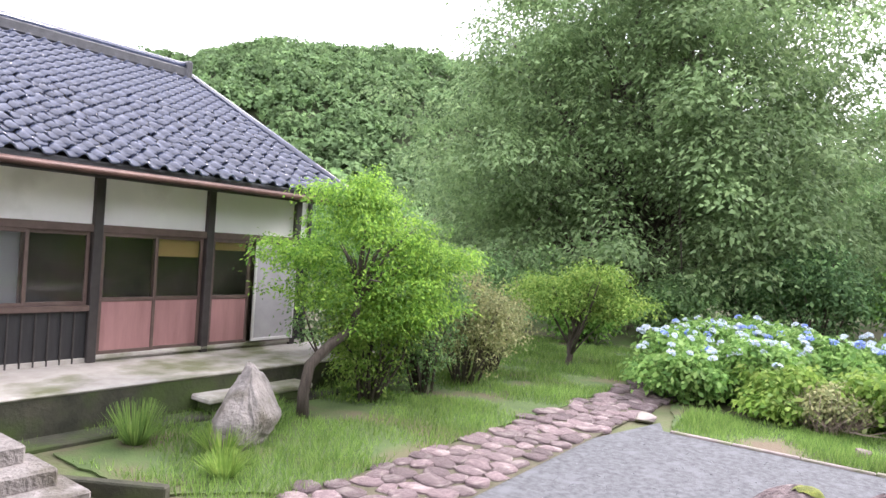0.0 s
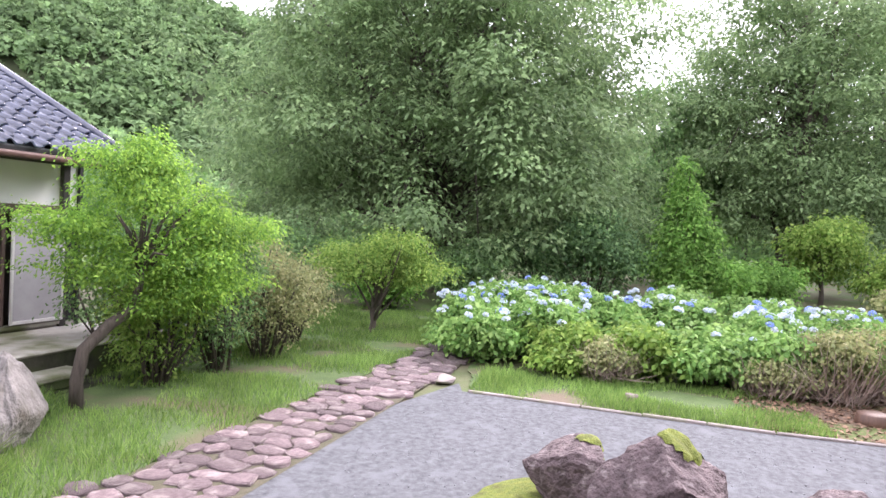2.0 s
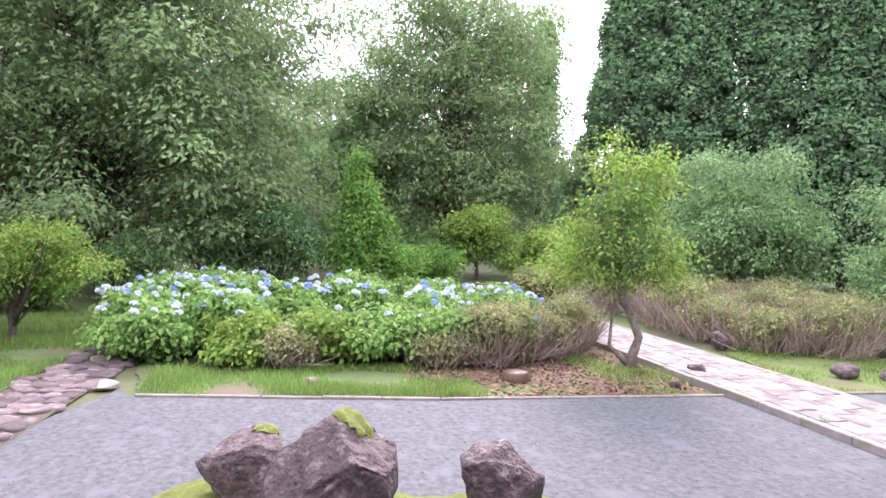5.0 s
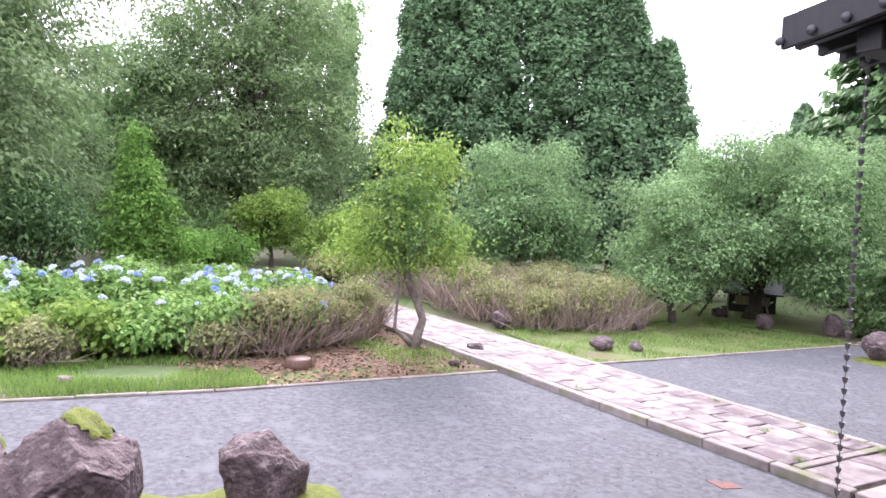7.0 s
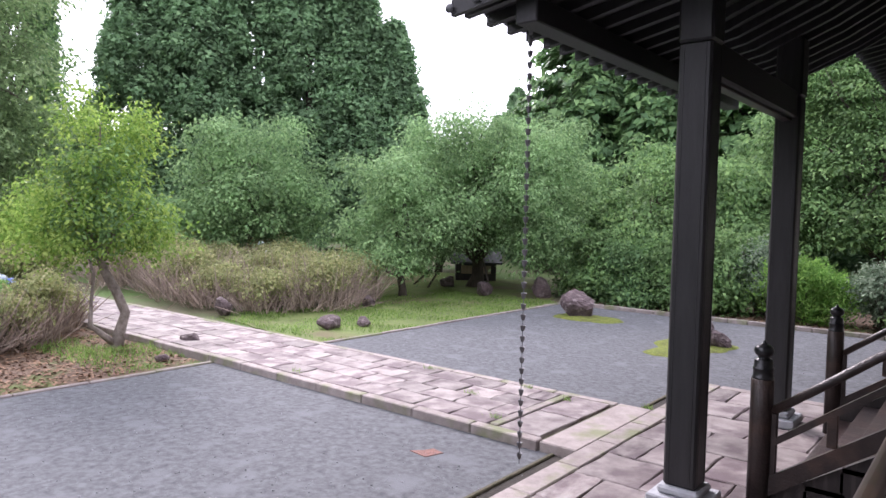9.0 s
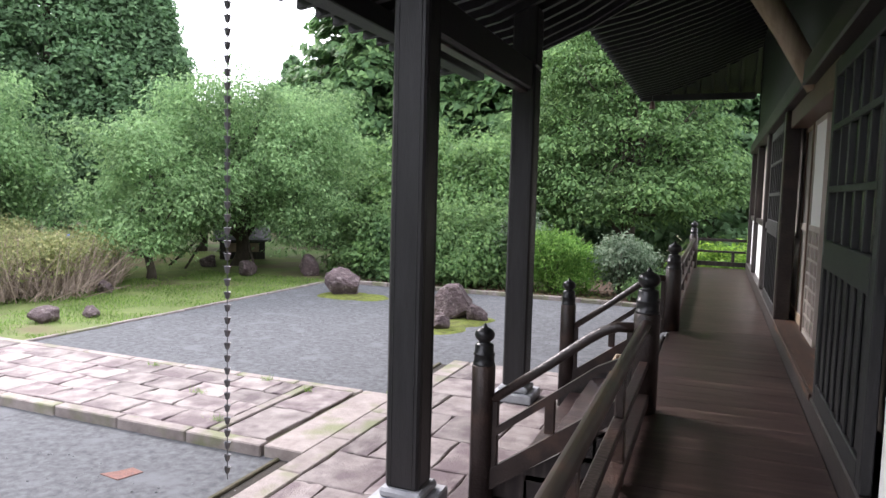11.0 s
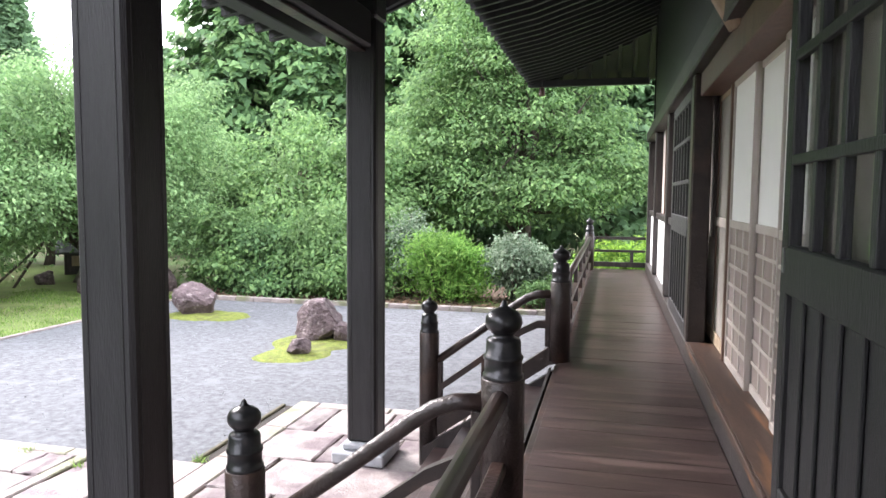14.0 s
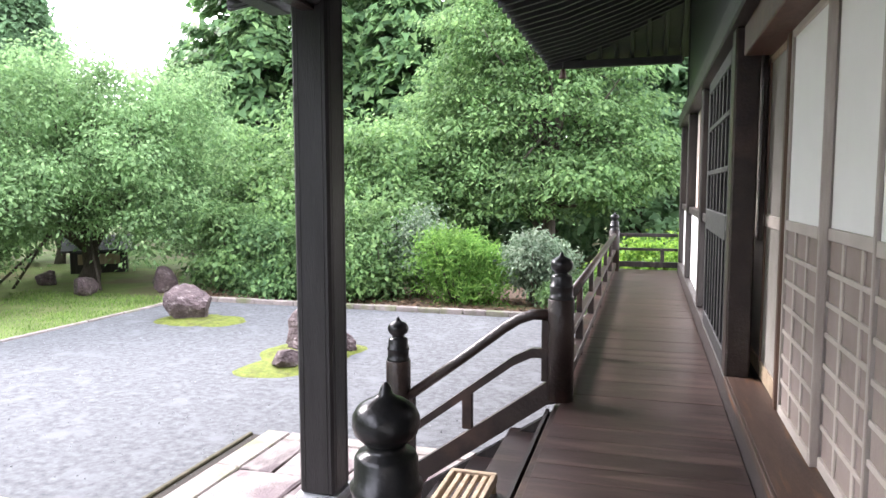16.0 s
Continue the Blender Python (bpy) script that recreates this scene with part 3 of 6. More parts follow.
# ---- the flagstone path along the other house ----
flags = thing("flagstone_path", (-4.46, -10.03, 0), "irregular path of purplish flat field stones", "path", rz=172.9, kind="structure", size=1.05)
link("bed", [(-0.5, -0.15, 0.004), (9.6, 0.02, 0.004), (9.6, 0.75, 0.004), (6.5, 1.02, 0.004), (-0.5, 1.15, 0.004)][::1], [(0, 1, 2, 3, 4)], M_JOINT, flags)
flag_shapes = []
for i in range(9):
    bm = bmesh.new()
    n = 9
    vs = []
    for k in range(n):
        w = 2 * math.pi * k / n
        r = 0.5 * (1 + R.normal(0, 0.1))
        c, s = math.cos(w), math.sin(w)
        q = max(abs(c), abs(s)) ** 0.6
        vs.append((c * r / q, s * r / q))
    lo = [bm.verts.new((x, y, -0.5)) for x, y in vs]
    mid = [bm.verts.new((x, y, 0.6)) for x, y in vs]
    up = [bm.verts.new((x * 0.82, y * 0.82, 1.0 + R.normal(0, 0.08))) for x, y in vs]
    for a, b in ((lo, mid), (mid, up)):
        for k in range(n):
            bm.faces.new((a[k], a[(k + 1) % n], b[(k + 1) % n], b[k]))
    bm.faces.new(up)
    me = bpy.data.meshes.new("flagstone")
    bm.to_mesh(me)
    bm.free()
    me.materials.append(M_FLAG)
    me.polygons.foreach_set("use_smooth", [True] * len(me.polygons))
    flag_shapes.append(me)
row_x = -0.4
while row_x < 9.5:
    wdt = R.uniform(0.2, 0.3)
    top = 1.12 - 0.02 * row_x
    y = -0.1 + R.uniform(0, 0.08)
    while y < top - 0.08:
        ln = R.uniform(0.2, 0.42)
        o = new("flagstone", flag_shapes[R.integers(9)])
        o.parent = flags
        o.matrix_basis = Matrix.LocRotScale((row_x + R.normal(0, 0.03), y + ln / 2, R.uniform(-0.005, 0.012)), Euler((R.normal(0, 0.04), R.normal(0, 0.04), R.normal(0, 0.25) + math.pi * R.integers(2))), (wdt * 1.02, ln * 0.98, R.uniform(0.022, 0.045)))
        y += ln * 0.98
    row_x += wdt * 0.98

# ---- the hall: veranda, steps, pillars, wall, eaves ----
VZ = 1.09
veranda = thing("floor", (0, 0, 0), "dark polished veranda floor of wide worn boards", "floor", kind="structure")
widths = [0.17, 0.21, 0.19, 0.23, 0.18, 0.2]
y = -12.0
k = 0
board_shape = {}
while y < 10.42:
    w = widths[k % 6]
    if w not in board_shape:
        me = bpy.data.meshes.new("floor_board")
        b0 = box_bm(-0.55, 0.42, 0.0006, w - 0.0006, VZ - 0.04, VZ, 0.0015)
        b0.to_mesh(me)
        b0.free()
        me.materials.append(M_FLOOR)
        board_shape[w] = me
    o = new("floor_board", board_shape[w])
    o.parent = veranda
    o.matrix_basis = pose(0, y, R.normal(0, 0.0005))
    y += w
    k += 1
box("edge_beam", -0.6, -0.5, -12, 10.5, VZ - 0.2, VZ - 0.045, M_RAILWOOD, veranda)
box("sub_floor", -0.49, 0.41, -12, 10.4, VZ - 0.07, VZ - 0.044, M_DARKWOOD, veranda, 0)
box("under_boarding", -0.35, -0.3, -12, 10.4, -0.1, VZ - 0.05, M_BLACKWOOD, veranda, 0)

CAP = [(0.070, 0), (0.078, 0.005), (0.078, 0.02), (0.072, 0.024), (0.072, 0.075), (0.076, 0.08), (0.076, 0.09), (0.068, 0.095), (0.066, 0.145), (0.061, 0.155), (0.043, 0.16), (0.039, 0.171), (0.05, 0.181), (0.065, 0.196), (0.071, 0.216), (0.069, 0.234), (0.059, 0.251), (0.042, 0.263), (0.023, 0.271), (0.014, 0.279), (0.011, 0.291), (0.003, 0.302)]


def rail_post(x, y, foot, top):
    """Round wooden post with a bronze onion cap."""
    e = thing("rail_post", (x, y, foot), "round dark wooden railing post with a bronze onion cap", "railing post", "capped posts of the railing")
    h = top - foot
    lathe("shaft", [(0.083, 0), (0.083, h - 0.302), (0.079, h - 0.297)], M_RAILWOOD, e)
    lathe("cap", CAP, M_BRONZE, e, at=(0, 0, h - 0.302), label="dark bronze onion-shaped cap")
    return e


for x, y, f, t in ((-0.56, 0.0, VZ, 2.03), (-0.56, 3.0, VZ, 2.03), (-0.56, 10.1, VZ, 2.04), (-1.65, 0.0, PLAT_Z, 1.565), (-1.65, 3.0, PLAT_Z, 1.565)):
    rail_post(x, y, f, t)


def railing(name, y0, y1):
    """Veranda railing along the edge: round top rail, two flat rails, struts."""
    e = thing(name, (-0.56, y0, VZ), "dark wooden veranda railing with three rails", "railing")
    L = y1 - y0
    tubes("top_rail", [([(0, 0, 0.58), (0, L / 2, 0.575), (0, L, 0.58)], [0.034] * 3)], M_RAILWOOD, e, 12)
    box("middle_rail", -0.028, 0.028, 0, L, 0.3, 0.345, M_RAILWOOD, e)
    box("bottom_rail", -0.04, 0.04, 0, L, 0.06, 0.135, M_RAILWOOD, e)
    n = max(1, round(L / 1.15))
    for i in range(1, n):
        q = L * i / n
        box("strut", -0.03, 0.03, q - 0.04, q + 0.04, 0.0, 0.3, M_RAILWOOD, e)
        box("upper_strut", -0.022, 0.022, q - 0.03, q + 0.03, 0.345, 0.55, M_RAILWOOD, e)
    return e


railing("railing", 3.08, 10.02)
railing("railing", -12.0, -0.08)
end_rail = thing("railing", (0, 10.4, VZ), "dark wooden railing closing the veranda end", "railing")
for nm, a, b in (("top_rail", 0.54, 0.595), ("middle_rail", 0.31, 0.355), ("bottom_rail", 0.04, 0.13)):
    box(nm, -0.5, 0.43, -0.03, 0.03, a, b, M_DARKWOOD, end_rail)
box("strut", 0.16, 0.22, -0.02, 0.02, 0.13, 0.31, M_DARKWOOD, end_rail)
box("strut", -0.56, -0.5, -0.03, 0.03, 0.0, 0.6, M_DARKWOOD, end_rail)


def stair_rail(y):
    e = thing("stair_railing", (0, y, 0), "dark wooden stair railing bending down to its newel", "railing", "railings of the steps")
    top = [(-0.63, 0, 1.63), (-0.74, 0, 1.625), (-0.83, 0, 1.59), (-0.92, 0, 1.53), (-1.2, 0, 1.31), (-1.57, 0, 1.03)]
    tubes("top_rail", [(top, [0.034] * 6)], M_RAILWOOD, e, 12)

    def plank(name, pts, h, w):
        verts, faces = [], []
        for x, z in pts:
            verts += [(x, -w, z - h / 2), (x, w, z - h / 2), (x, w, z + h / 2), (x, -w, z + h / 2)]
        for i in range(len(pts) - 1):
            a, b = 4 * i, 4 * i + 4
            faces += [(a + k2, a + (k2 + 1) % 4, b + (k2 + 1) % 4, b + k2) for k2 in range(4)]
        faces += [(3, 2, 1, 0), tuple(len(verts) - 4 + k2 for k2 in range(4))]
        return link(name, verts, faces, M_RAILWOOD, e)

    plank("middle_rail", [(-0.6, 1.385), (-0.74, 1.38), (-0.86, 1.32), (-1.58, 0.775)], 0.06, 0.024)
    plank("string_board", [(-0.5, 1.16), (-0.64, 1.13), (-1.62, 0.42)], 0.15, 0.03)
    box("strut", -1.2, -1.13, -0.022, 0.022, 0.84, 1.1, M_RAILWOOD, e)
    box("strut", -0.68, -0.62, -0.022, 0.022, 1.2, 1.6, M_RAILWOOD, e)
    box("strut", -1.575, -1.53, -0.022, 0.022, 0.5, 1.02, M_RAILWOOD, e)
    return e


stair_rail(0.0)
stair_rail(3.0)
steps = thing("steps", (0, 0, 0), "dark wooden steps from the veranda down to the platform", "steps")
for i in range(4):
    z = VZ - 0.194 * (i + 1)
    x = -0.62 - 0.235 * i
    box("tread", x - 0.25, x + 0.02, 0.05, 2.95, z - 0.05, z, M_FLOOR, steps)
    box("riser", x - 0.02, x, 0.05, 2.95, z, z + 0.142, M_DARKWOOD, steps, 0)
for y in (0.05, 2.89):
    link("stringer", [(-0.6, y, 0.85), (-0.6, y, 1.03), (-1.68, y, 0.3), (-1.68, y, 0.12), (-1.4, y, 0.12), (-0.6, y + 0.06, 0.85), (-0.6, y + 0.06, 1.03), (-1.68, y + 0.06, 0.3), (-1.68, y + 0.06, 0.12), (-1.4, y + 0.06, 0.12)],
         [(0, 1, 2, 3, 4), (9, 8, 7, 6, 5), (0, 5, 6, 1), (1, 6, 7, 2), (2, 7, 8, 3), (3, 8, 9, 4), (4, 9, 5, 0)], M_DARKWOOD, steps)


def pillar(y):
    e = thing("pillar", (-2.225, y, PLAT_Z), "tall square black wooden porch pillar on a grey stone base", "pillar", "pillars of the porch")
    box("plinth", -0.235, 0.235, -0.235, 0.235, 0, 0.1, M_BASESTONE, e, 0.012)
    box("base_stone", -0.17, 0.17, -0.17, 0.17, 0.1, 0.17, M_BASESTONE, e, 0.02)
    box("shaft", -0.132, 0.132, -0.132, 0.132, 0.17, 3.75, M_BLACKWOOD, e, 0.018)
    for a, b in ((-0.09, -0.082), (0.082, 0.09)):
        box("moulding", a, b, -0.135, 0.135, 0.18, 3.74, M_BLACKWOOD, e, 0.002)
        box("moulding", -0.135, 0.135, a, b, 0.18, 3.74, M_BLACKWOOD, e, 0.002)
    box("bearing_block", -0.14, 0.14, -0.14, 0.14, 3.75, 4.4, M_BLACKWOOD, e, 0.02)
    return e


P1Y = 0.02
pillar(P1Y)
pillar(3.025)
porch_beam = thing("porch_beam", (-2.225, 0, 3.42), "dark carved tie beam between the porch pillars", "beam")
box("beam", -0.1, 0.1, P1Y + 0.12, 2.9, 0.2, 0.5, M_BLACKWOOD, porch_beam, 0.02)
box("soffit_strip", -0.05, 0.05, P1Y + 0.13, 2.89, 0.17, 0.197, M_RAILWOOD, porch_beam, 0.004)
strut = thing("bracing_strut", (0.47, 1.6, 3.4), "pale weathered timber strut rising from the wall beam", "beam")
tubes("beam", [([(0.03, 0, -0.03), (-0.22, 0, 0.42), (-0.55, 0, 0.95)], [0.085, 0.09, 0.1])], M_PALEWOOD, strut, 10)


def wall_frame():
    """Timber frame, sill, head beam and the plaster or paper between the posts."""
    w = thing("wall_east", (0, 0, 0), "dark timber wall of the hall with plaster and paper panels", "wall", kind="structure")
    box("backing", 0.78, 0.95, -12, 10.3, 0.0, 6.2, M_INTERIOR, w, 0)
    box("sill_beam", 0.425, 0.6, -12, 10.3, VZ - 0.05, VZ + 0.155, M_DARKWOOD, w, 0.008)
    box("sill_track", 0.434, 0.78, 0.26, 3.2, VZ + 0.157, VZ + 0.172, M_SILL, w, 0.004)
    box("sill_edge", 0.418, 0.432, 0.26, 3.2, VZ + 0.13, VZ + 0.174, M_SILL, w, 0.003)
    box("head_beam", 0.39, 0.6, -12, 10.3, 3.38, 3.56, M_DARKWOOD, w, 0.012)
    box("head_track", 0.47, 0.76, 0.26, 3.2, 3.2, 3.378, M_REDWOOD, w, 0.006)
    box("upper_boarding", 0.52, 0.6, -12, 10.3, 3.56, 6.0, M_BLACKWOOD, w, 0)
    for y in (-11.3, -9.6, -7.9, -6.2, -4.5, -2.9, 5.95, 8.3, 10.22):
        box("post", 0.43, 0.6, y - 0.08, y + 0.08, VZ + 0.155, 3.38, M_DARKWOOD, w, 0.012)
    box("post", 0.425, 0.57, 3.22, 3.38, VZ + 0.155, 3.38, M_RAILWOOD, w, 0.012)
    bays = [(-11.22, -9.68), (-9.52, -7.98), (-7.82, -6.28), (-6.12, -4.58), (-4.42, -2.98), (-2.82, -1.31), (5.12, 5.87), (6.03, 8.22), (8.38, 10.14)]
    for a, b in bays:
        box("plaster_panel", 0.5, 0.58, a, b, VZ + 0.155, 2.1, M_PLASTER, w, 0)
        box("rail_board", 0.46, 0.58, a, b, 2.1, 2.18, M_DARKWOOD, w, 0.006)
        box("paper_window", 0.54, 0.58, a, b, 2.18, 3.38, M_PAPEROLD, w, 0)
        n = max(2, round((b - a) / 0.75))
        for i in range(1, n):
            q = a + (b - a) * i / n
            box("mullion", 0.52, 0.56, q - 0.02, q + 0.02, 2.18, 3.38, M_REDWOOD, w, 0.004)
    return w


wall_frame()


def lattice_door(y0, y1, flip):
    """Black sliding door: boards below, open bars before dim paper above."""
    e = thing("lattice_door", (0.455, y0, VZ + 0.158), "black wooden sliding door with a barred upper half", "sliding door", "sliding doors of the hall")
    w, h = y1 - y0, 2.06
    box("stile", -0.025, 0.025, 0, 0.09, 0, h, M_BLACKWOOD, e)
    box("stile", -0.025, 0.025, w - 0.09, w, 0, h, M_BLACKWOOD, e)
    box("bottom_rail", -0.025, 0.025, 0.09, w - 0.09, 0, 0.12, M_BLACKWOOD, e)
    box("middle_rail", -0.03, 0.025, 0.09, w - 0.09, 0.83, 1.0, M_BLACKWOOD, e)
    box("top_rail", -0.025, 0.025, 0.09, w - 0.09, h - 0.1, h, M_BLACKWOOD, e)
    n = round(w / 0.23)
    for i in range(n):
        a = 0.09 + (w - 0.18) * i / n
        box("board", -0.006, 0.012, a + 0.003, a + (w - 0.18) / n - 0.003, 0.12, 0.83, M_BLACKWOOD, e, 0.003)
        if i:
            box("batten", -0.02, -0.007, a - 0.015, a + 0.015, 0.12, 0.83, M_BLACKWOOD, e, 0.003)
    nb = round(w / 0.28)
    for i in range(1, nb):
        a = 0.09 + (w - 0.18) * i / nb
        box("bar", -0.02, 0.012, a - 0.02, a + 0.02, 1.0, h - 0.1, M_BLACKWOOD, e, 0.003)
    for z in (1.3, 1.66):
        box("cross_bar", -0.026, 0.0, 0.09, w - 0.09, z - 0.018, z + 0.018, M_BLACKWOOD, e, 0.003)
    g = box("pane", 0.016, 0.02, 0.09, w - 0.09, 1.0, h - 0.1, M_GLASS, e, 0)
    g.visible_shadow = False
    q = w - 0.045 if flip else 0.045
    box("pull", -0.03, -0.024, q - 0.012, q + 0.012, 0.9, 0.99, M_IRON, e, 0.002, "small metal finger pull")
    return e


lattice_door(-1.3, 0.2, True)
lattice_door(3.39, 5.1, False)
box("paper_lining", 0.6, 0.62, -1.3, 0.2, 2.1, 3.35, M_PAPEROLD, bpy.data.objects["wall_east"], 0)
box("paper_lining", 0.6, 0.62, 3.3, 5.1, 2.1, 3.35, M_INTERIOR, bpy.data.objects["wall_east"], 0)


def shoji(y0, y1, x):
    """Paper screen: white paper above, framed lattice below."""
    e = thing("shoji", (x, y0, VZ + 0.172), "shoji screen with white paper over a latticed lower panel", "shoji", "shoji screens of the entrance")
    w, h = y1 - y0, 1.94
    for a, b in ((0, 0.022), (w - 0.022, w)):
        box("stile", -0.018, 0.018, a, b, 0, h, M_SHOJI, e, 0.003)
    for a, b in ((0, 0.05), (0.95, 1.0), (h - 0.04, h)):
        box("rail", -0.018, 0.018, 0.035, w - 0.035, a, b, M_PAPEROLD, e, 0.003)
    box("paper", -0.006, 0.006, 0.035, w - 0.035, 1.0, h - 0.04, M_PAPER, e, 0)
    box("lower_paper", -0.004, 0.004, 0.035, w - 0.035, 0.05, 0.95, M_LOWPANEL, e, 0)
    for i in range(1, 7):
        z = 0.05 + 0.9 * i / 7
        box("lattice_bar", -0.014, -0.004, 0.035, w - 0.035, z - 0.011, z + 0.011, M_PAPEROLD, e, 0.002)
    for i in (1, 2):
        q = w * i / 3
        box("lattice_upright", -0.013, -0.004, q - 0.014, q + 0.014, 0.05, 0.95, M_PAPEROLD, e, 0.002)
    return e


shoji(0.42, 1.12, 0.63)
box("post", 0.56, 0.7, 0.28, 0.41, VZ + 0.172, 3.2, M_SCREEN, bpy.data.objects["wall_east"], 0.008)
shoji(1.1, 1.84, 0.66)
shoji(1.81, 2.55, 0.63)
box("wall_stile", 0.6, 0.68, 2.56, 2.62, VZ + 0.172, 3.2, M_REDWOOD, bpy.data.objects["wall_east"], 0.008)
screen = thing("screen_door", (0.64, 2.63, VZ + 0.172), "grey gauze screen door in a pale wooden frame", "screen door")
box("gauze", -0.004, 0.004, 0.03, 1.3, 0.1, 1.9, M_SCREEN, screen, 0)
box("rail", -0.014, 0.014, 0.03, 1.3, 0.0, 0.1, M_PALEWOOD, screen, 0.003)
box("rail", -0.014, 0.014, 0.03, 1.3, 0.93, 1.0, M_PAPEROLD, screen, 0.003)
box("rail", -0.014, 0.014, 0.03, 1.3, 1.9, 1.94, M_PALEWOOD, screen, 0.003)
for q in (0, 0.62, 1.3):
    box("stile", -0.016, 0.016, q, q + 0.03, 0, 1.94, M_REDWOOD, screen, 0.003)


# ---- roofs of the hall ----
def roof_sheet(name, prof, y0, y1, material, parent, thick=0.12):
    """A curved roof slope: profile of (x, z) swept along y."""
    verts, faces = [], []
    n = len(prof)
    for y in (y0, y1):
        verts += [(x, y, z) for x, z in prof] + [(x, y, z + thick) for x, z in prof]
    for i in range(n - 1):
        faces += [(i, i + 1, 2 * n + i + 1, 2 * n + i), (n + i + 1, n + i, 3 * n + i, 3 * n + i + 1)]
        faces += [(i + 1, i, n + i, n + i + 1), (2 * n + i, 2 * n + i + 1, 3 * n + i + 1, 3 * n + i)]
    faces += [(0, 2 * n, 3 * n, n), (n - 1, 2 * n - 1, 4 * n - 1, 3 * n - 1)]
    return link(name, verts, faces, material, parent)


def roof(name, label, prof, y0, y1, rafter_step, rafter_len, tiles=True):
    e = thing(name, (0, 0, 0), label, "roof", kind="structure")
    roof_sheet("boarding", prof, y0, y1, M_BLACKWOOD, e, 0.05)
    roof_sheet("tile_bed", [(x, z + 0.055) for x, z in prof], y0 - 0.03, y1 + 0.03, M_TILEDARK, e, 0.09)
    first = None
    n = round((y1 - y0) / rafter_step)
    for i in range(n):
        y = y0 + 0.05 + (y1 - y0 - 0.1) * i / (n - 1)
        if first is None:
            pts = [(x, 0, z - 0.05) for x, z in prof]
            v, f = [], []
            for x, _, z in pts:
                v += [(x, -0.035, z - 0.04), (x, 0.035, z - 0.04), (x, 0.035, z + 0.048), (x, -0.035, z + 0.048)]
            for j in range(len(pts) - 1):
                f += [(4 * j + q, 4 * j + (q + 1) % 4, 4 * j + 4 + (q + 1) % 4, 4 * j + 4 + q) for q in range(4)]
            f += [(3, 2, 1, 0), tuple(len(v) - 4 + q for q in range(4))]
            first = link("rafter", v, f, M_BLACKWOOD, e)
            first.matrix_basis = pose(0, y, 0)
        else:
            o = new("rafter", first.data)
            o.parent = e
            o.matrix_basis = pose(0, y, 0)
    if tiles:
        x, z = prof[0]
        tile = None
        m = round((y1 - y0) / 0.28)
        for i in range(m + 1):
            y = y0 + (y1 - y0) * i / m
            if tile is None:
                pts = [(px - 0.02, 0, pz + 0.16) for px, pz in prof]
                tile = tubes("tile_ridge", [(pts, [0.055] * len(pts))], M_TILEDARK, e, 8)
                tile.matrix_basis = pose(0, y, 0)
            else:
                o = new("tile_ridge", tile.data)
                o.parent = e
                o.matrix_basis = pose(0, y, 0)
        drip = None
        for i in range(m):
            y = y0 + (y1 - y0) * (i + 0.5) / m
            if drip is None:
                verts, faces = [], []
                for k in range(9):
                    w = -0.13 + 0.26 * k / 8
                    d = 0.07 * math.cos(w / 0.13 * math.pi / 2)
                    verts += [(x - 0.035, w, z + 0.13), (x - 0.035, w, z + 0.06 - d), (x + 0.0, w, z + 0.13), (x + 0.0, w, z + 0.06 - d)]
                for k in range(8):
                    a, b = 4 * k, 4 * k + 4
                    faces += [(a, b, b + 1, a + 1), (a + 2, a + 3, b + 3, b + 2), (a + 1, b + 1, b + 3, a + 3), (a, a + 2, b + 2, b)]
                drip = link("drip_tile", verts, faces, M_TILEDARK, e)
                drip.matrix_basis = pose(0, y, 0)
            else:
                o = new("drip_tile", drip.data)
                o.parent = e
                o.matrix_basis = pose(0, y, 0)
    return e


roof("roof_1", "deep tiled main eave of the hall with dark rafters", [(-2.0, 4.88), (-1.3, 5.03), (-0.4, 5.32), (0.6, 5.72), (2.5, 6.95), (5.0, 8.9)], -12.5, 12.68, 0.3, 2)
roof("roof_2", "tiled porch roof over the steps with dark rafters", [(-3.85, 4.2), (-3.2, 4.3), (-2.5, 4.45), (-1.8, 4.75), (-1.0, 5.2), (0.3, 6.0)], -1.0, 4.5, 0.3, 2)
for y, s in ((-1.05, -1), (4.5, 1)):
    v = [(-3.9, 4.16), (-3.2, 4.26), (-2.5, 4.4), (-1.8, 4.68), (-1.0, 5.1), (0.3, 5.9)]
    verts = []
    for x, z in v:
        verts += [(x, y, z - 0.06), (x, y + 0.05 * s, z - 0.06), (x, y + 0.05 * s, z + 0.2), (x, y, z + 0.2)]
    faces = []
    for j in range(5):
        faces += [(4 * j + q, 4 * j + (q + 1) % 4, 4 * j + 4 + (q + 1) % 4, 4 * j + 4 + q) for q in range(4)]
    faces += [(3, 2, 1, 0), (20, 21, 22, 23)]
    link("barge_board", verts, faces, M_BLACKWOOD, bpy.data.objects["roof_2"])
    for j in range(14):
        q = j / 13 * 4.99
        i = int(q)
        x = v[i][0] + (v[i + 1][0] - v[i][0]) * (q - i)
        z = v[i][1] + (v[i + 1][1] - v[i][1]) * (q - i)
        d = lathe("verge_tile", [(0.0, 0), (0.035, 0.0), (0.04, 0.012), (0.035, 0.025), (0.0, 0.025)], M_TILEDARK, bpy.data.objects["roof_2"], 10)
        d.matrix_basis = pose(x, y + 0.06 * s, z + 0.0, 90 * -s, 0, 0)
box("purlin", -3.4, -3.2, -0.9, 4.45, 4.0, 4.2, M_BLACKWOOD, bpy.data.objects["roof_2"], 0.01)
north = bpy.data.objects["roof_1"]
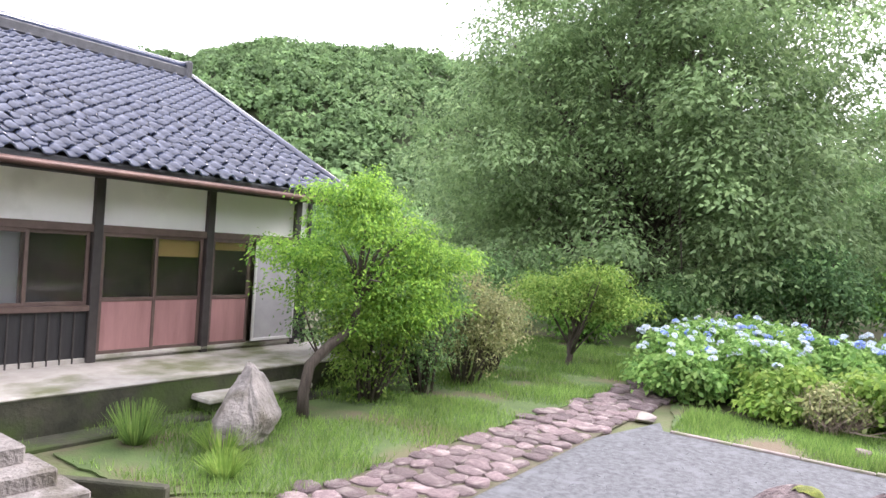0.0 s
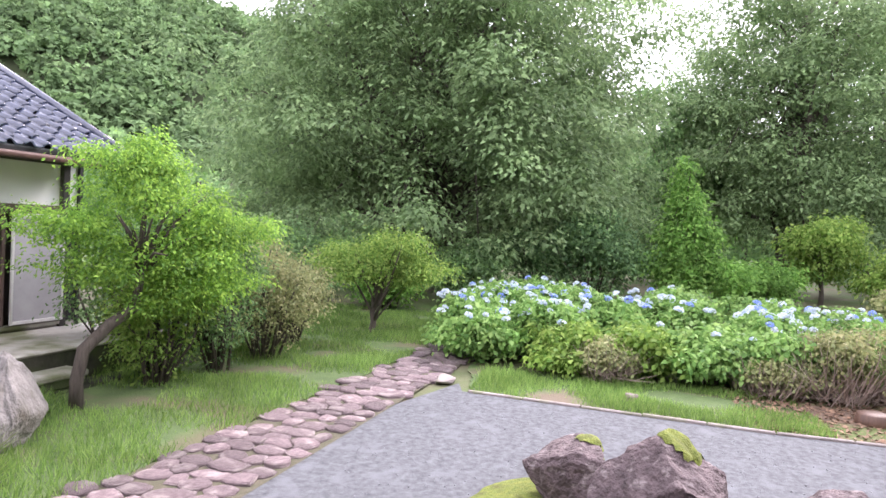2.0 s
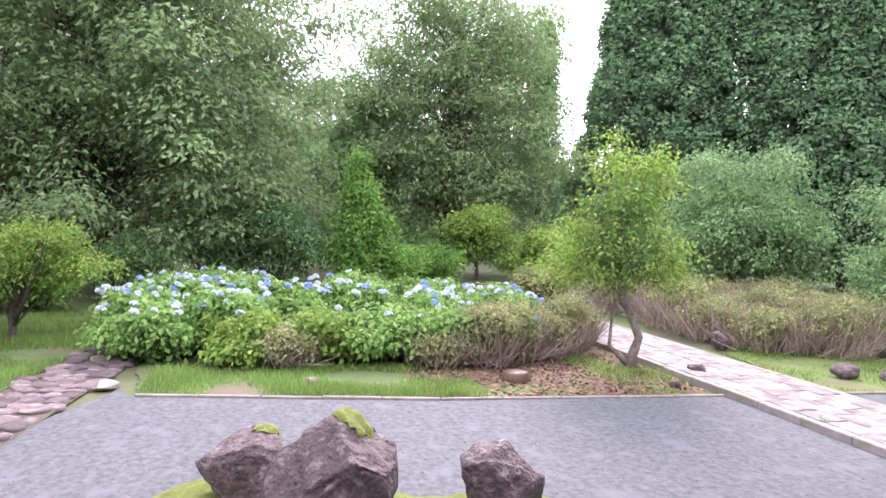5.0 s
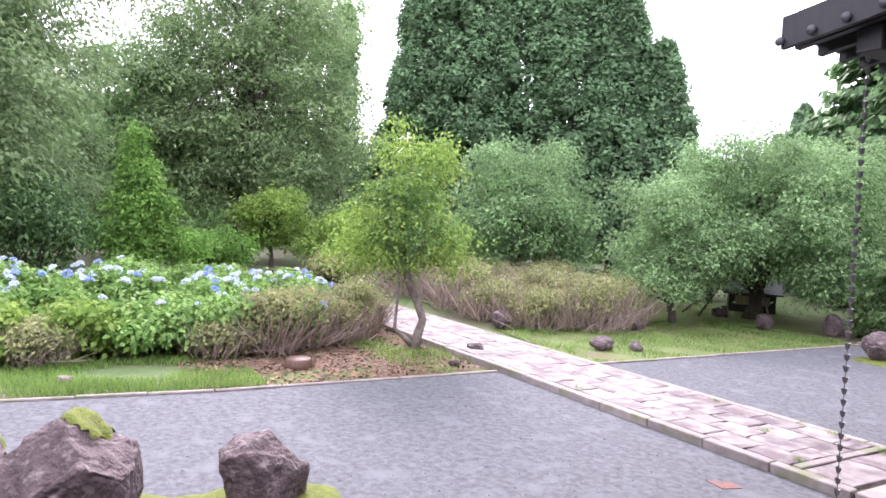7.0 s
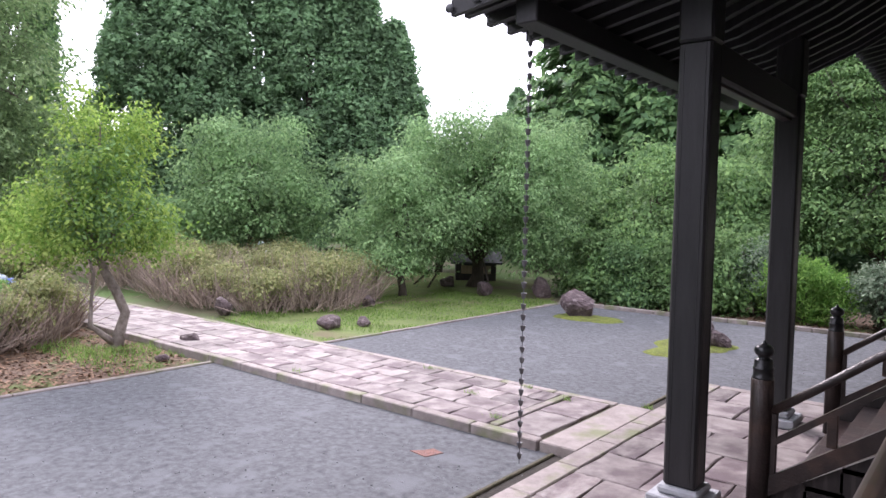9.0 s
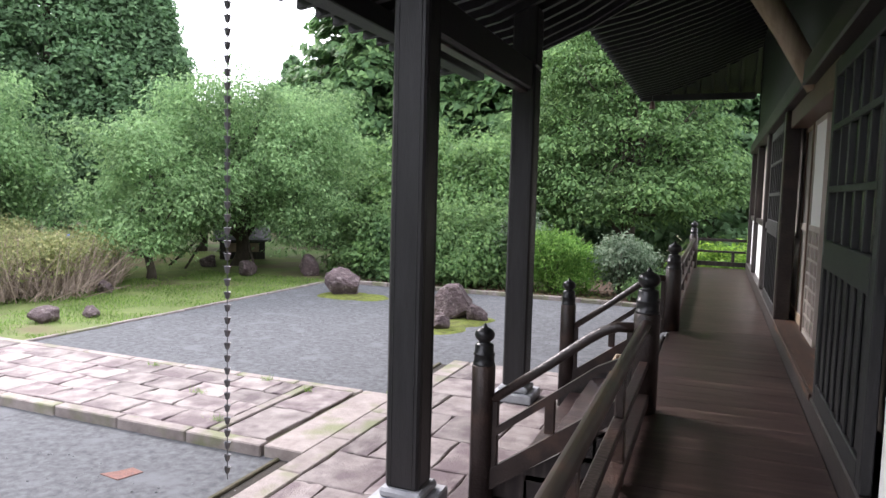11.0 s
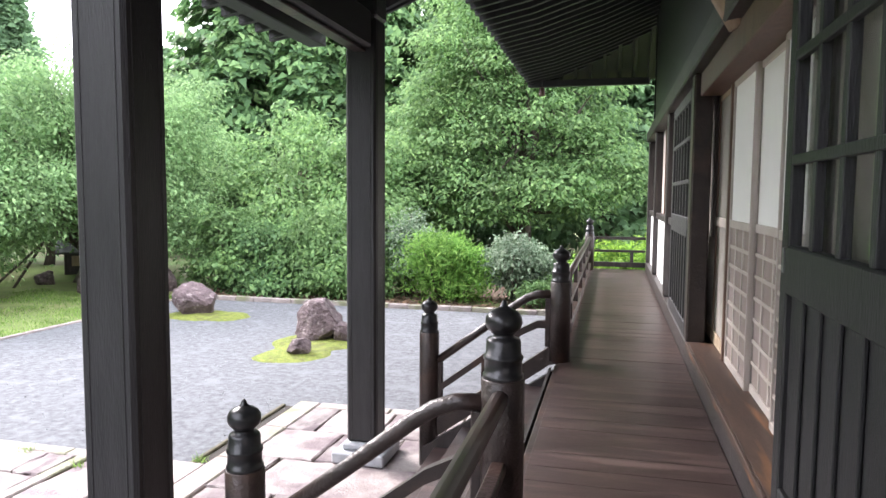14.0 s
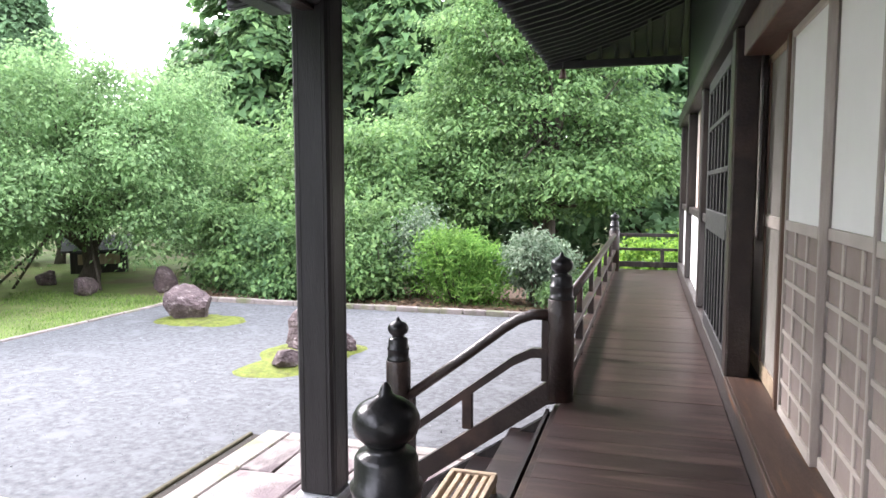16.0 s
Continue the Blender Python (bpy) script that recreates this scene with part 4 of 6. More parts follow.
link("hip_boarding", [(-2.02, 12.72, 4.89), (6.0, 12.72, 4.89), (6.0, 8.0, 7.45), (2.6, 8.0, 7.45), (-2.02, 12.72, 5.03), (6.0, 12.72, 5.03), (6.0, 8.0, 7.59), (2.6, 8.0, 7.59)], [(3, 2, 1, 0), (4, 5, 6, 7), (0, 1, 5, 4), (1, 2, 6, 5), (3, 0, 4, 7)], M_BLACKWOOD, north)
for i in range(22):
    hr = box("hip_rafter", -0.035, 0.035, -2.6, -0.02, -0.09, 0.0, M_BLACKWOOD, north, 0.004)
    hr.matrix_basis = pose(-1.9 + 0.3 * i, 12.74, 4.88, -28.4, 0, 0)
box("corner_beam", -2.0, 0.5, 12.4, 12.52, 4.74, 4.88, M_BLACKWOOD, bpy.data.objects["roof_1"], 0.01)
link("gable_boarding", [(0.5, 10.25, 3.5), (0.5, 10.3, 3.5), (0.5, 10.25, 6.0), (0.5, 10.3, 6.0), (8, 10.25, 0), (8, 10.3, 0), (8, 10.25, 6), (8, 10.3, 6), (0.6, 10.25, 0), (0.6, 10.3, 0)], [(8, 4, 6, 2, 0), (9, 1, 3, 7, 5), (0, 2, 3, 1), (4, 5, 7, 6)], M_BLACKWOOD, bpy.data.objects["wall_east"])

# rain chain of small cups
chain = thing("rain_chain", (-3.61, -0.33, 0.2), "metal rain chain of small cups hanging from the porch eave", "rain chain")
cup = None
for i in range(40):
    z = 0.05 + 0.098 * i
    if cup is None:
        cup = lathe("cup", [(0.012, 0.0), (0.016, 0.004), (0.026, 0.05), (0.028, 0.052), (0.024, 0.05), (0.008, 0.006)], M_IRON, chain, 8)
        cup.matrix_basis = pose(0, 0, z)
    else:
        o = new("cup", cup.data)
        o.parent = chain
        o.matrix_basis = pose(0, 0, z, 0, 0, 40 * i)
tubes("wire", [([(0, 0, 0.0), (0, 0, 4.0)], [0.004, 0.004])], M_IRON, chain, 5)

bell = thing("wind_bell", (-1.7, 12.4, 4.55), "small bronze wind bell hanging at the eave corner", "bell")
lathe("body", [(0.0, 0.0), (0.075, 0.0), (0.068, 0.03), (0.055, 0.14), (0.04, 0.18), (0.0, 0.19)], M_COPPER, bell, 14)
tubes("hook", [([(0, 0, 0.19), (0, 0, 0.42)], [0.006, 0.006])], M_IRON, bell, 5)

# ---- the other house across the lawn ----
KX = thing("house", (-6.38, -15.92, 0), "single-storey house with white plaster, brown windows and blue-grey tiled roof", "house", rz=172.05, size=1.05)
K0, K1 = -9.0, 3.92
KE = 3.95
# solid block for the rooms, their lack of light painted as a dark colour
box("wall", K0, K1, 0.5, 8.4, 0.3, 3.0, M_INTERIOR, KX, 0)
box("wall", K0, K1 - 0.02, 0.06, 0.14, 2.42, 3.3, M_PLASTER, KX, 0)
box("side_wall", K1 - 0.06, K1, 0.0, 8.3, 0.45, 3.3, M_BLACKWOOD, KX, 0)
box("boarding", K0, -0.07, 0.04, 0.14, 0.45, 1.22, M_BLACKWOOD, KX, 0)
box("boarding", 3.72, K1, 0.04, 0.14, 0.5, 2.3, M_BLACKWOOD, KX, 0)
for i in range(8):
    x = -1.4 + i * 0.165
    box("batten", x, x + 0.02, 0.02, 0.045, 0.45, 1.22, M_KPOST, KX, 0.003)
box("foundation", K0, K1, 0.03, 0.16, 0.35, 0.57, M_CONCRETE, KX, 0.01)
for x in (-7.2, -5.4, -3.6, -1.8, 0.0, 1.79, 3.6):
    box("post", x - 0.065, x + 0.065, -0.02, 0.12, 0.5, 3.3, M_KPOST, KX, 0.01)
box("lintel", K0, 3.7, 0.0, 0.12, 2.31, 2.42, M_KFRAME, KX, 0.008)
box("sill", K0, -0.065, -0.02, 0.12, 1.22, 1.3, M_KFRAME, KX, 0.008)
box("sill", 0.065, 3.55, -0.02, 0.12, 0.54, 0.6, M_CONCRETE, KX, 0.008)


def sash(x0, x1, z0, z1, y, panel):
    """Sliding sash: glass above, red board below where there is one."""
    s = box("sash", x0, x0 + 0.05, y - 0.02, y + 0.02, z0, z1, M_KFRAME, KX, 0.004)
    box("stile", x1 - 0.05, x1, y - 0.02, y + 0.02, z0, z1, M_KFRAME, s, 0.004)
    box("rail", x0 + 0.05, x1 - 0.05, y - 0.02, y + 0.02, z1 - 0.05, z1, M_KFRAME, s, 0.004)
    box("rail", x0 + 0.05, x1 - 0.05, y - 0.02, y + 0.02, z0, z0 + 0.05, M_KFRAME, s, 0.004)
    zg = z0 + 0.05
    if panel:
        zg = 1.4
        box("panel", x0 + 0.05, x1 - 0.05, y - 0.008, y + 0.008, z0 + 0.05, 1.34, M_PINKPANEL, s, 0)
        box("rail", x0 + 0.05, x1 - 0.05, y - 0.02, y + 0.02, 1.34, 1.4, M_KFRAME, s, 0.004)
    g = box("pane", x0 + 0.05, x1 - 0.05, y - 0.003, y + 0.003, zg, z1 - 0.05, M_GLASS, s, 0)
    g.visible_shadow = False


sash(0.07, 0.93, 0.6, 2.31, 0.04, True)
sash(0.87, 1.72, 0.6, 2.31, 0.085, True)
sash(1.86, 2.62, 0.6, 2.31, 0.04, True)
sash(-0.95, -0.07, 1.3, 2.31, 0.085, False)
sash(-1.73, -0.87, 1.3, 2.31, 0.04, False)
sash(-3.5, -1.87, 1.3, 2.31, 0.04, False)
box("curtain", -1.7, -0.85, 0.2, 0.22, 1.3, 2.3, M_GREYDOOR, KX, 0)
blind = thing("bamboo_blind", (-6.38, -15.92, 0), "rolled-down edge of a yellow bamboo blind behind the glass", "blind", rz=172.05, size=1.05)
box("slats", 0.95, 1.7, 0.16, 0.18, 2.0, 2.28, M_BAMBOO, blind, 0.003)
box("slats", 1.88, 2.6, 0.16, 0.18, 2.13, 2.28, M_BAMBOO, blind, 0.003)
gd = thing("screen_door", (-6.38, -15.92, 0), "pale grey screen door in a light metal frame", "screen door", rz=172.05, size=1.05)
box("gauze", 2.7, 3.52, -0.055, -0.05, 0.66, 2.2, M_GREYDOOR, gd, 0)
for a, b, c, d in ((2.66, 2.7, 0.62, 2.28), (3.52, 3.56, 0.62, 2.28), (2.7, 3.52, 0.62, 0.67), (2.7, 3.52, 2.2, 2.28)):
    box("frame", a, b, -0.07, -0.035, c, d, M_ALU, gd, 0.004)
# dark sheet close behind the glass, painted with the rooms' shade
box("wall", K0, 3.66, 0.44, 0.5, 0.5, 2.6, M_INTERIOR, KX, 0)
# roof slope with tiles
EAVE_Y, EAVE_Z, RIDGE_Y, RIDGE_Z = -0.95, 3.2, 4.2, 5.75
slope = math.hypot(RIDGE_Y - EAVE_Y, RIDGE_Z - EAVE_Z)
ry, rz_ = (RIDGE_Y - EAVE_Y) / slope, (RIDGE_Z - EAVE_Z) / slope
kroof = link("roof", [(K0 - 0.4, EAVE_Y, EAVE_Z), (KE, EAVE_Y, EAVE_Z), (KE, RIDGE_Y, RIDGE_Z), (K0 - 0.4, RIDGE_Y, RIDGE_Z), (K0 - 0.4, 9.3, 3.2), (KE, 9.3, 3.2),
                      (K0 - 0.4, EAVE_Y, EAVE_Z - 0.1), (KE, EAVE_Y, EAVE_Z - 0.1), (KE, RIDGE_Y, RIDGE_Z - 0.1), (K0 - 0.4, RIDGE_Y, RIDGE_Z - 0.1), (K0 - 0.4, 9.3, 3.1), (KE, 9.3, 3.1)],
             [(0, 1, 2, 3), (3, 2, 5, 4), (7, 6, 9, 8), (8, 9, 10, 11), (0, 6, 7, 1), (1, 7, 8, 2), (2, 8, 11, 5), (0, 3, 9, 6), (3, 4, 10, 9), (4, 5, 11, 10)], M_TILEDARK, KX)
TW, TL = 0.265, 0.27
prof = [(0.0, 0.0), (0.03, 0.04), (0.065, 0.058), (0.1, 0.04), (0.13, 0.006), (0.17, -0.014), (0.22, -0.012), (0.265, 0.002)]


def tile_verts(x, s):
    out = []
    for d, lift in ((0.0, 0.05), (TL + 0.03, 0.012)):
        for px, pz in prof:
            h = pz + lift
            out.append((x + px, EAVE_Y + ry * (s + d) - rz_ * h, EAVE_Z + rz_ * (s + d) + ry * h))
    for px, pz in prof:
        h = pz + 0.018
        out.append((x + px, EAVE_Y + ry * s - rz_ * h, EAVE_Z + rz_ * s + ry * h))
    return out


NP = len(prof)
tile_faces = [(i, i + 1, NP + i + 1, NP + i) for i in range(NP - 1)] + [(2 * NP + i, 2 * NP + i + 1, i + 1, i) for i in range(NP - 1)]
tile_me = bpy.data.meshes.new("roof_tile")
tile_me.from_pydata(tile_verts(0, 0), [], tile_faces)
tile_me.materials.append(M_TILE)
tile_me.polygons.foreach_set("use_smooth", [True] * len(tile_me.polygons))
rest_v, rest_f = [], []
rows = int(slope / TL)
cols = int((KE - K0 + 0.4) / TW)
for r in range(rows + 1):
    for c in range(cols):
        x, s = KE - TW * (c + 1), r * TL - 0.03
        if c < 24 and r < 12:
            o = new("roof_tile", tile_me)
            o.parent = kroof
            o.matrix_basis = pose(x, ry * s, rz_ * s, R.normal(0, 0.3), R.normal(0, 0.3), 0)
        else:
            k = len(rest_v)
            rest_v += tile_verts(x, s)
            rest_f += [tuple(i + k for i in f) for f in tile_faces]
rest = link("roof_tiling", rest_v, rest_f, M_TILE, kroof, True)
rest["kind"] = "stuff"
box("ridge", K0 - 0.4, KE - 0.15, RIDGE_Y - 0.13, RIDGE_Y + 0.13, RIDGE_Z, RIDGE_Z + 0.22, M_TILEDARK, kroof, 0.03)
tubes("ridge_cap", [([(K0 - 0.4, RIDGE_Y, RIDGE_Z + 0.25), (KE - 0.1, RIDGE_Y, RIDGE_Z + 0.25)], [0.1, 0.1])], M_TILE, kroof, 10)
box("ridge_end", KE - 0.2, KE - 0.06, RIDGE_Y - 0.17, RIDGE_Y + 0.17, RIDGE_Z - 0.08, RIDGE_Z + 0.38, M_TILEDARK, kroof, 0.04)
tubes("verge", [([(KE, EAVE_Y, EAVE_Z + 0.06), (KE, RIDGE_Y, RIDGE_Z + 0.08)], [0.07, 0.07])], M_TILE, kroof, 8)
tubes("gutter", [([(K0 - 0.4, EAVE_Y - 0.05, EAVE_Z - 0.1), (KE - 0.1, EAVE_Y - 0.05, EAVE_Z - 0.13)], [0.05, 0.05])], M_COPPER, kroof, 8)
box("fascia", K0 - 0.4, KE - 0.05, EAVE_Y, EAVE_Y + 0.03, EAVE_Z - 0.2, EAVE_Z - 0.02, M_KPOST, kroof, 0.004)
# unseen from the veranda; pale wood chosen to bounce light onto the plaster
box("bounce_soffit", K0 - 0.3, KE - 0.1, EAVE_Y + 0.03, 0.1, 3.16, 3.18, M_PALEWOOD, kroof, 0)

terrace = thing("terrace", (-6.38, -15.92, 0), "old mossy concrete terrace along the house", "terrace", rz=172.05, size=1.05, kind="structure")
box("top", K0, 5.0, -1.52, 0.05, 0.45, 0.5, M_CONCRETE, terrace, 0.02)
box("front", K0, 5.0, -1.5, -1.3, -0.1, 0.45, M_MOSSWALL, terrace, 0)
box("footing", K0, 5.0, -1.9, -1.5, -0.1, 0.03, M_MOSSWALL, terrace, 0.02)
step = thing("step_stone", (-6.38, -15.92, 0), "concrete step slab before the terrace", "step", rz=172.05, size=1.05)
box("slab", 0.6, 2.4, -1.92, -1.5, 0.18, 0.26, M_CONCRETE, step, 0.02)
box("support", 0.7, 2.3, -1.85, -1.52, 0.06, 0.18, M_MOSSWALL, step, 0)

# stone steps and ditch wall near the corner
sst = thing("stone_steps", (-3.73, -13.23, 0), "worn grey stone steps beside the ditch", "steps", rz=171.5)
for i, (z, d) in enumerate(((0.5, 0.0), (0.33, 0.3), (0.17, 0.6))):
    box("step", -1.0, 0.05 + 0.16 * i, -0.3 - d, 0.3 - d, -0.1 if i else -0.1, z, M_ROCKGREY, sst, 0.025)
ditch = thing("ditch_wall", (-4.39, -12.24, 0), "low mossy concrete ditch wall", "wall", rz=114.5, kind="structure")
box("wall", -1.9, 0.3, -0.06, 0.06, -0.1, 0.12, M_MOSSWALL, ditch, 0.015)

# ---- rocks ----
pt, _ = rock("standing_rock", (-6.3, -12.75, 0), (1.1, 0.75, 1.2), M_ROCKGREY, "tall pointed grey rock standing in the grass", 3, 20, sharp=0.3, top=lambda z: max(0.1, 0.95 - 0.78 * max(z, -0.2)))
r1, _ = rock("rock", (-5.75, -6.12, 0), (1.18, 1.18, 1.22), M_ROCK, "large rough purplish boulder with a moss cap", 6, 20, group="rocks in the gravel", sharp=0.1, top=lambda z: 1.0 - 0.12 * z, moss=((-0.02, 0.14, 0.2),))
r2, _ = rock("rock", (-6.85, -6.85, 0), (0.85, 0.85, 0.64), M_ROCK, "low slanting purplish rock half covered in moss", 9, 10, group="rocks in the gravel", moss=((-0.1, 0.25, 0.22),))
r3, _ = rock("rock", (-6.15, -4.6, 0), (0.8, 0.8, 0.68), M_ROCK, "block-shaped purplish rock on moss", 12, 80, group="rocks in the gravel", sharp=0.15, top=lambda z: 1.0 - 0.15 * z)
r4, _ = rock("rock", (-8.2, 9.5, 0), (0.82, 0.7, 0.7), M_ROCK, "rounded purplish boulder on a moss ring", 14, 15, group="rocks in the gravel", sharp=0.12)
r5, _ = rock("rock", (-4.85, 7.95, 0), (1.0, 0.85, 0.74), M_ROCK, "stump-shaped purplish rock with a flat top", 17, 10, group="rocks in the gravel", sharp=0.2, top=lambda z: 0.95 - 0.36 * z)
r6, _ = rock("rock", (-4.4, 7.95, 0), (0.45, 0.4, 0.4), M_ROCK, "small purplish rock beside the stump-shaped one", 18, 70, group="rocks in the gravel")
r7, _ = rock("rock", (-4.7, 6.8, 0.02), (0.4, 0.32, 0.26), M_ROCK, "small rock lying on moss", 21, 30, group="rocks in the gravel")
moss_patch("moss_patch", (-6.35, -6.6, 0.004), [(0, 0, 0.85), (-0.3, -0.4, 0.75), (0.0, 0.85, 0.6)], "bright moss bed under the boulders")
moss_patch("moss_patch", (-6.15, -4.7, 0.004), [(0, 0, 0.5), (0.05, 0.42, 0.4), (-0.0, -0.6, 0.45)], "bright moss bed under the block-shaped rock")
moss_patch("moss_patch", (-8.0, 9.4, 0.004), [(0, 0, 0.6), (0.5, 0.0, 0.5), (-0.35, 0, 0.5)], "bright moss ring round the boulder")
moss_patch("moss_patch", (-4.85, 7.4, 0.004), [(0, 0.35, 0.75), (0.1, -0.6, 0.55), (-0.1, -0.8, 0.4), (0.2, 0.6, 0.6)], "bright moss bed under the stump-shaped rock")
for i, (x, y, w, h, m) in enumerate(((-11.2, -8.95, 0.46, 0.09, M_KERB), (-13.0, 7.0, 0.4, 0.25, M_ROCK), (-11.1, 4.05, 0.5, 0.24, M_ROCK), (-10.9, 4.8, 0.4, 0.16, M_ROCK), (-14.2, 3.5, 0.5, 0.34, M_ROCK), (-11.5, 1.1, 0.4, 0.2, M_ROCK), (-10.9, 12.2, 0.6, 0.5, M_ROCK), (-12.3, 11.2, 0.6, 0.34, M_ROCK), (-11.15, -6.04, 0.24, 0.12, M_FLAG), (-10.7, 0.1, 0.3, 0.1, M_ROCK), (-14.7, 12.4, 0.6, 0.3, M_ROCK))):
    rock("stone", (x, y, -0.01), (w, w * 0.75, h * 1.4), m, "weathered stone lying at the edge of the bed", 30 + i, 37 * i, group="stones along the beds", category="stone")


stump = thing("tree_stump", (-11.3, -2.6, 0), "low reddish-brown sawn tree stump", "stump")
lathe("wood", [(0.25, -0.05), (0.235, 0.05), (0.22, 0.14), (0.2, 0.16), (0.0, 0.165)], M_REDWOOD, stump, 14)
# ---- trees and shrubs, largest first ----
def spread_lobes(c, r, h, n, rng=R, base=0.35):
    """Lobes that build an uneven crown round a centre: radius r, height h."""
    out = [(c[0], c[1], c[2] + h * 0.5, r * 0.7, r * 0.7, h * 0.5)]
    for i in range(n):
        w = 2 * math.pi * i / n + rng.uniform(-0.3, 0.3)
        z = rng.uniform(base, 0.85) * h
        q = r * (0.62 if z < 0.55 * h else 0.45) * rng.uniform(0.8, 1.15)
        s = r * rng.uniform(0.34, 0.52)
        out.append((c[0] + q * math.cos(w), c[1] + q * math.sin(w), c[2] + z, s, s, s * h / r * rng.uniform(0.35, 0.55)))
    return out


def oval_lobes(c, r, h, n, low=0.06, belly=0.38, rng=R):
    """Lobes of a crown that swells to its belly and closes in a rounded top."""
    out = [(c[0], c[1], c[2] + h * belly, r * 0.62, r * 0.62, h * 0.34), (c[0], c[1], c[2] + h * 0.68, r * 0.38, r * 0.38, h * 0.26)]
    for i in range(n):
        w = 2.4 * i + rng.uniform(-0.3, 0.3)
        z = low + (0.96 - low) * (i + 0.5) / n
        k = math.sqrt(max(0.04, 1 - ((z - belly) / (1.02 - belly if z > belly else belly + 0.25)) ** 2))
        q, m = r * k * rng.uniform(0.5, 0.78), r * (0.14 + 0.16 * k) * rng.uniform(0.8, 1.25)
        out.append((c[0] + q * math.cos(w), c[1] + q * math.sin(w), c[2] + z * h, m, m, m * rng.uniform(0.45, 0.7)))
    return out


# the great spreading tree
tree("spreading_tree", (-30.04, -13.69, 0), (-30.04, -13.49, 12.5), 0.55, oval_lobes((-30.04, -13.49, 2.0), 11.0, 16.5, 60, 0.04, 0.3), 1250, 215, 0.7, 0.185, L_BIG, "huge spreading broadleaf tree with dark forking limbs", branches=110, fork=0.12, tri=True, flat=0.65, squash=0.36, inner=0.3)
tree("tree", (-39.2, 3.2, 0), (-39.2, 3.2, 14.5), 0.5, oval_lobes((-39.2, 3.2, 1.8), 7.2, 16.0, 44, 0.05, 0.36), 720, 125, 0.75, 0.21, L_BIG, "tall oval broadleaf tree with a straight trunk", branches=55, fork=0.2, tri=True, flat=0.6, squash=0.4)


def column_tree(x, y, h, r, leaf=L_CONI, label="dense dark columnar cypress", group="row of columnar cypresses", clumps=560, per=120, size=0.27):
    """Columnar conifer: drooping sprays on a tall narrow cone."""
    e = thing("cypress", (x, y, 0), label, "conifer", group)
    k = R.uniform(0, 1, clumps) ** 0.8
    w = R.uniform(0, 2 * math.pi, clumps)
    rad = r * (np.clip(1.35 * (1 - k), 0, 1) ** 0.72) * R.uniform(0.5, 1.05, clumps) ** 0.5
    c = np.stack([rad * np.cos(w), rad * np.sin(w), 0.6 + k * (h - 0.6)], 1)
    c[:, :2] *= (1 + 0.16 * np.sin(3 * w + k * 9))[:, None]
    ball = unit(R.normal(size=(clumps, per, 3)))
    off = ball * R.uniform(0.55, 1.0, (clumps, per, 1)) * R.uniform(0.5, 0.95, (clumps, 1, 1)) * np.array([1, 1, 1.1])
    p = (c[:, None] + off).reshape(-1, 3)
    out = unit(ball.reshape(-1, 3) + 0.5 * np.repeat(np.stack([np.cos(w), np.sin(w), np.full(clumps, 0.5)], 1), per, 0))
    quads("crown", leaves(p, size, 0.4, 0.3, 0.65, out, tri=True), leaf, e)
    tubes("trunk", [([(0, 0, -0.2), (0, 0, h * 0.5), (0, 0, h * 0.95)], [0.35, 0.2, 0.04])], M_BARK, e, 7)
    return e


for x, y, h, r in ((-41.0, 15.6, 20.5, 3.7), (-38.6, 17.8, 22.5, 4.0), (-37.0, 20.8, 22.0, 4.0), (-34.6, 22.9, 21.0, 3.8), (-32.6, 24.8, 18.0, 3.2), (-30.8, 26.6, 14.0, 2.5)):
    column_tree(x, y, h, r)

tree("tree", (-42.0, -2.0, 0), (-42.0, -2.0, 9.5), 0.22, oval_lobes((-42.0, -2.0, 0.8), 4.6, 11.5, 26, 0.06, 0.36), 330, 90, 0.6, 0.26, L_MID, "light green broadleaf tree beyond the hydrangeas", branches=36, fork=0.2, tri=True)
# thin airy trees between
tree("tree", (-46.0, 9.5, 0), (-46.0, 9.5, 18), 0.3, spread_lobes((-46, 9.5, 5), 4.0, 14.5, 8), 120, 60, 0.75, 0.34, L_MID, "tall airy tree with gaps in its crown", branches=30)
column_tree(-48.5, 12.5, 18.0, 1.5, L_CONI, "slim dark conifer behind the garden", "conifers behind the garden", 140)

# plum trees over the moss lawn
tree("plum_tree", (-14.2, 13.2, 0), (-13.9, 13.0, 3.2), 0.26, oval_lobes((-13.4, 12.8, 0.9), 3.9, 4.9, 34, 0.12, 0.4), 800, 95, 0.3, 0.11, L_PLUM, "wide old plum tree propped over the moss lawn", group="plum trees", branches=60, fork=0.3)
tree("plum_tree", (-13.9, 9.3, 0), (-13.9, 9.5, 2.4), 0.13, spread_lobes((-13.9, 9.4, 0.9), 2.2, 3.3, 14, base=0.12), 330, 80, 0.28, 0.11, L_PLUM, "smaller plum tree beside the moss lawn", group="plum trees", branches=35, fork=0.3)
tree("tree", (-21.6, 9.4, 0), (-21.6, 9.4, 4.2), 0.16, oval_lobes((-21.6, 9.4, 0.5), 3.2, 5.4, 26, 0.1, 0.4), 420, 80, 0.36, 0.15, L_PLUM, "rounded greyish-green garden tree", branches=35)
tree("tree", (-18.5, 16.5, 0), (-18.5, 16.5, 4.2), 0.16, spread_lobes((-18.5, 16.5, 0.8), 2.6, 4.8, 8, base=0.1), 200, 70, 0.42, 0.18, L_MID, "rounded green garden tree", branches=30)

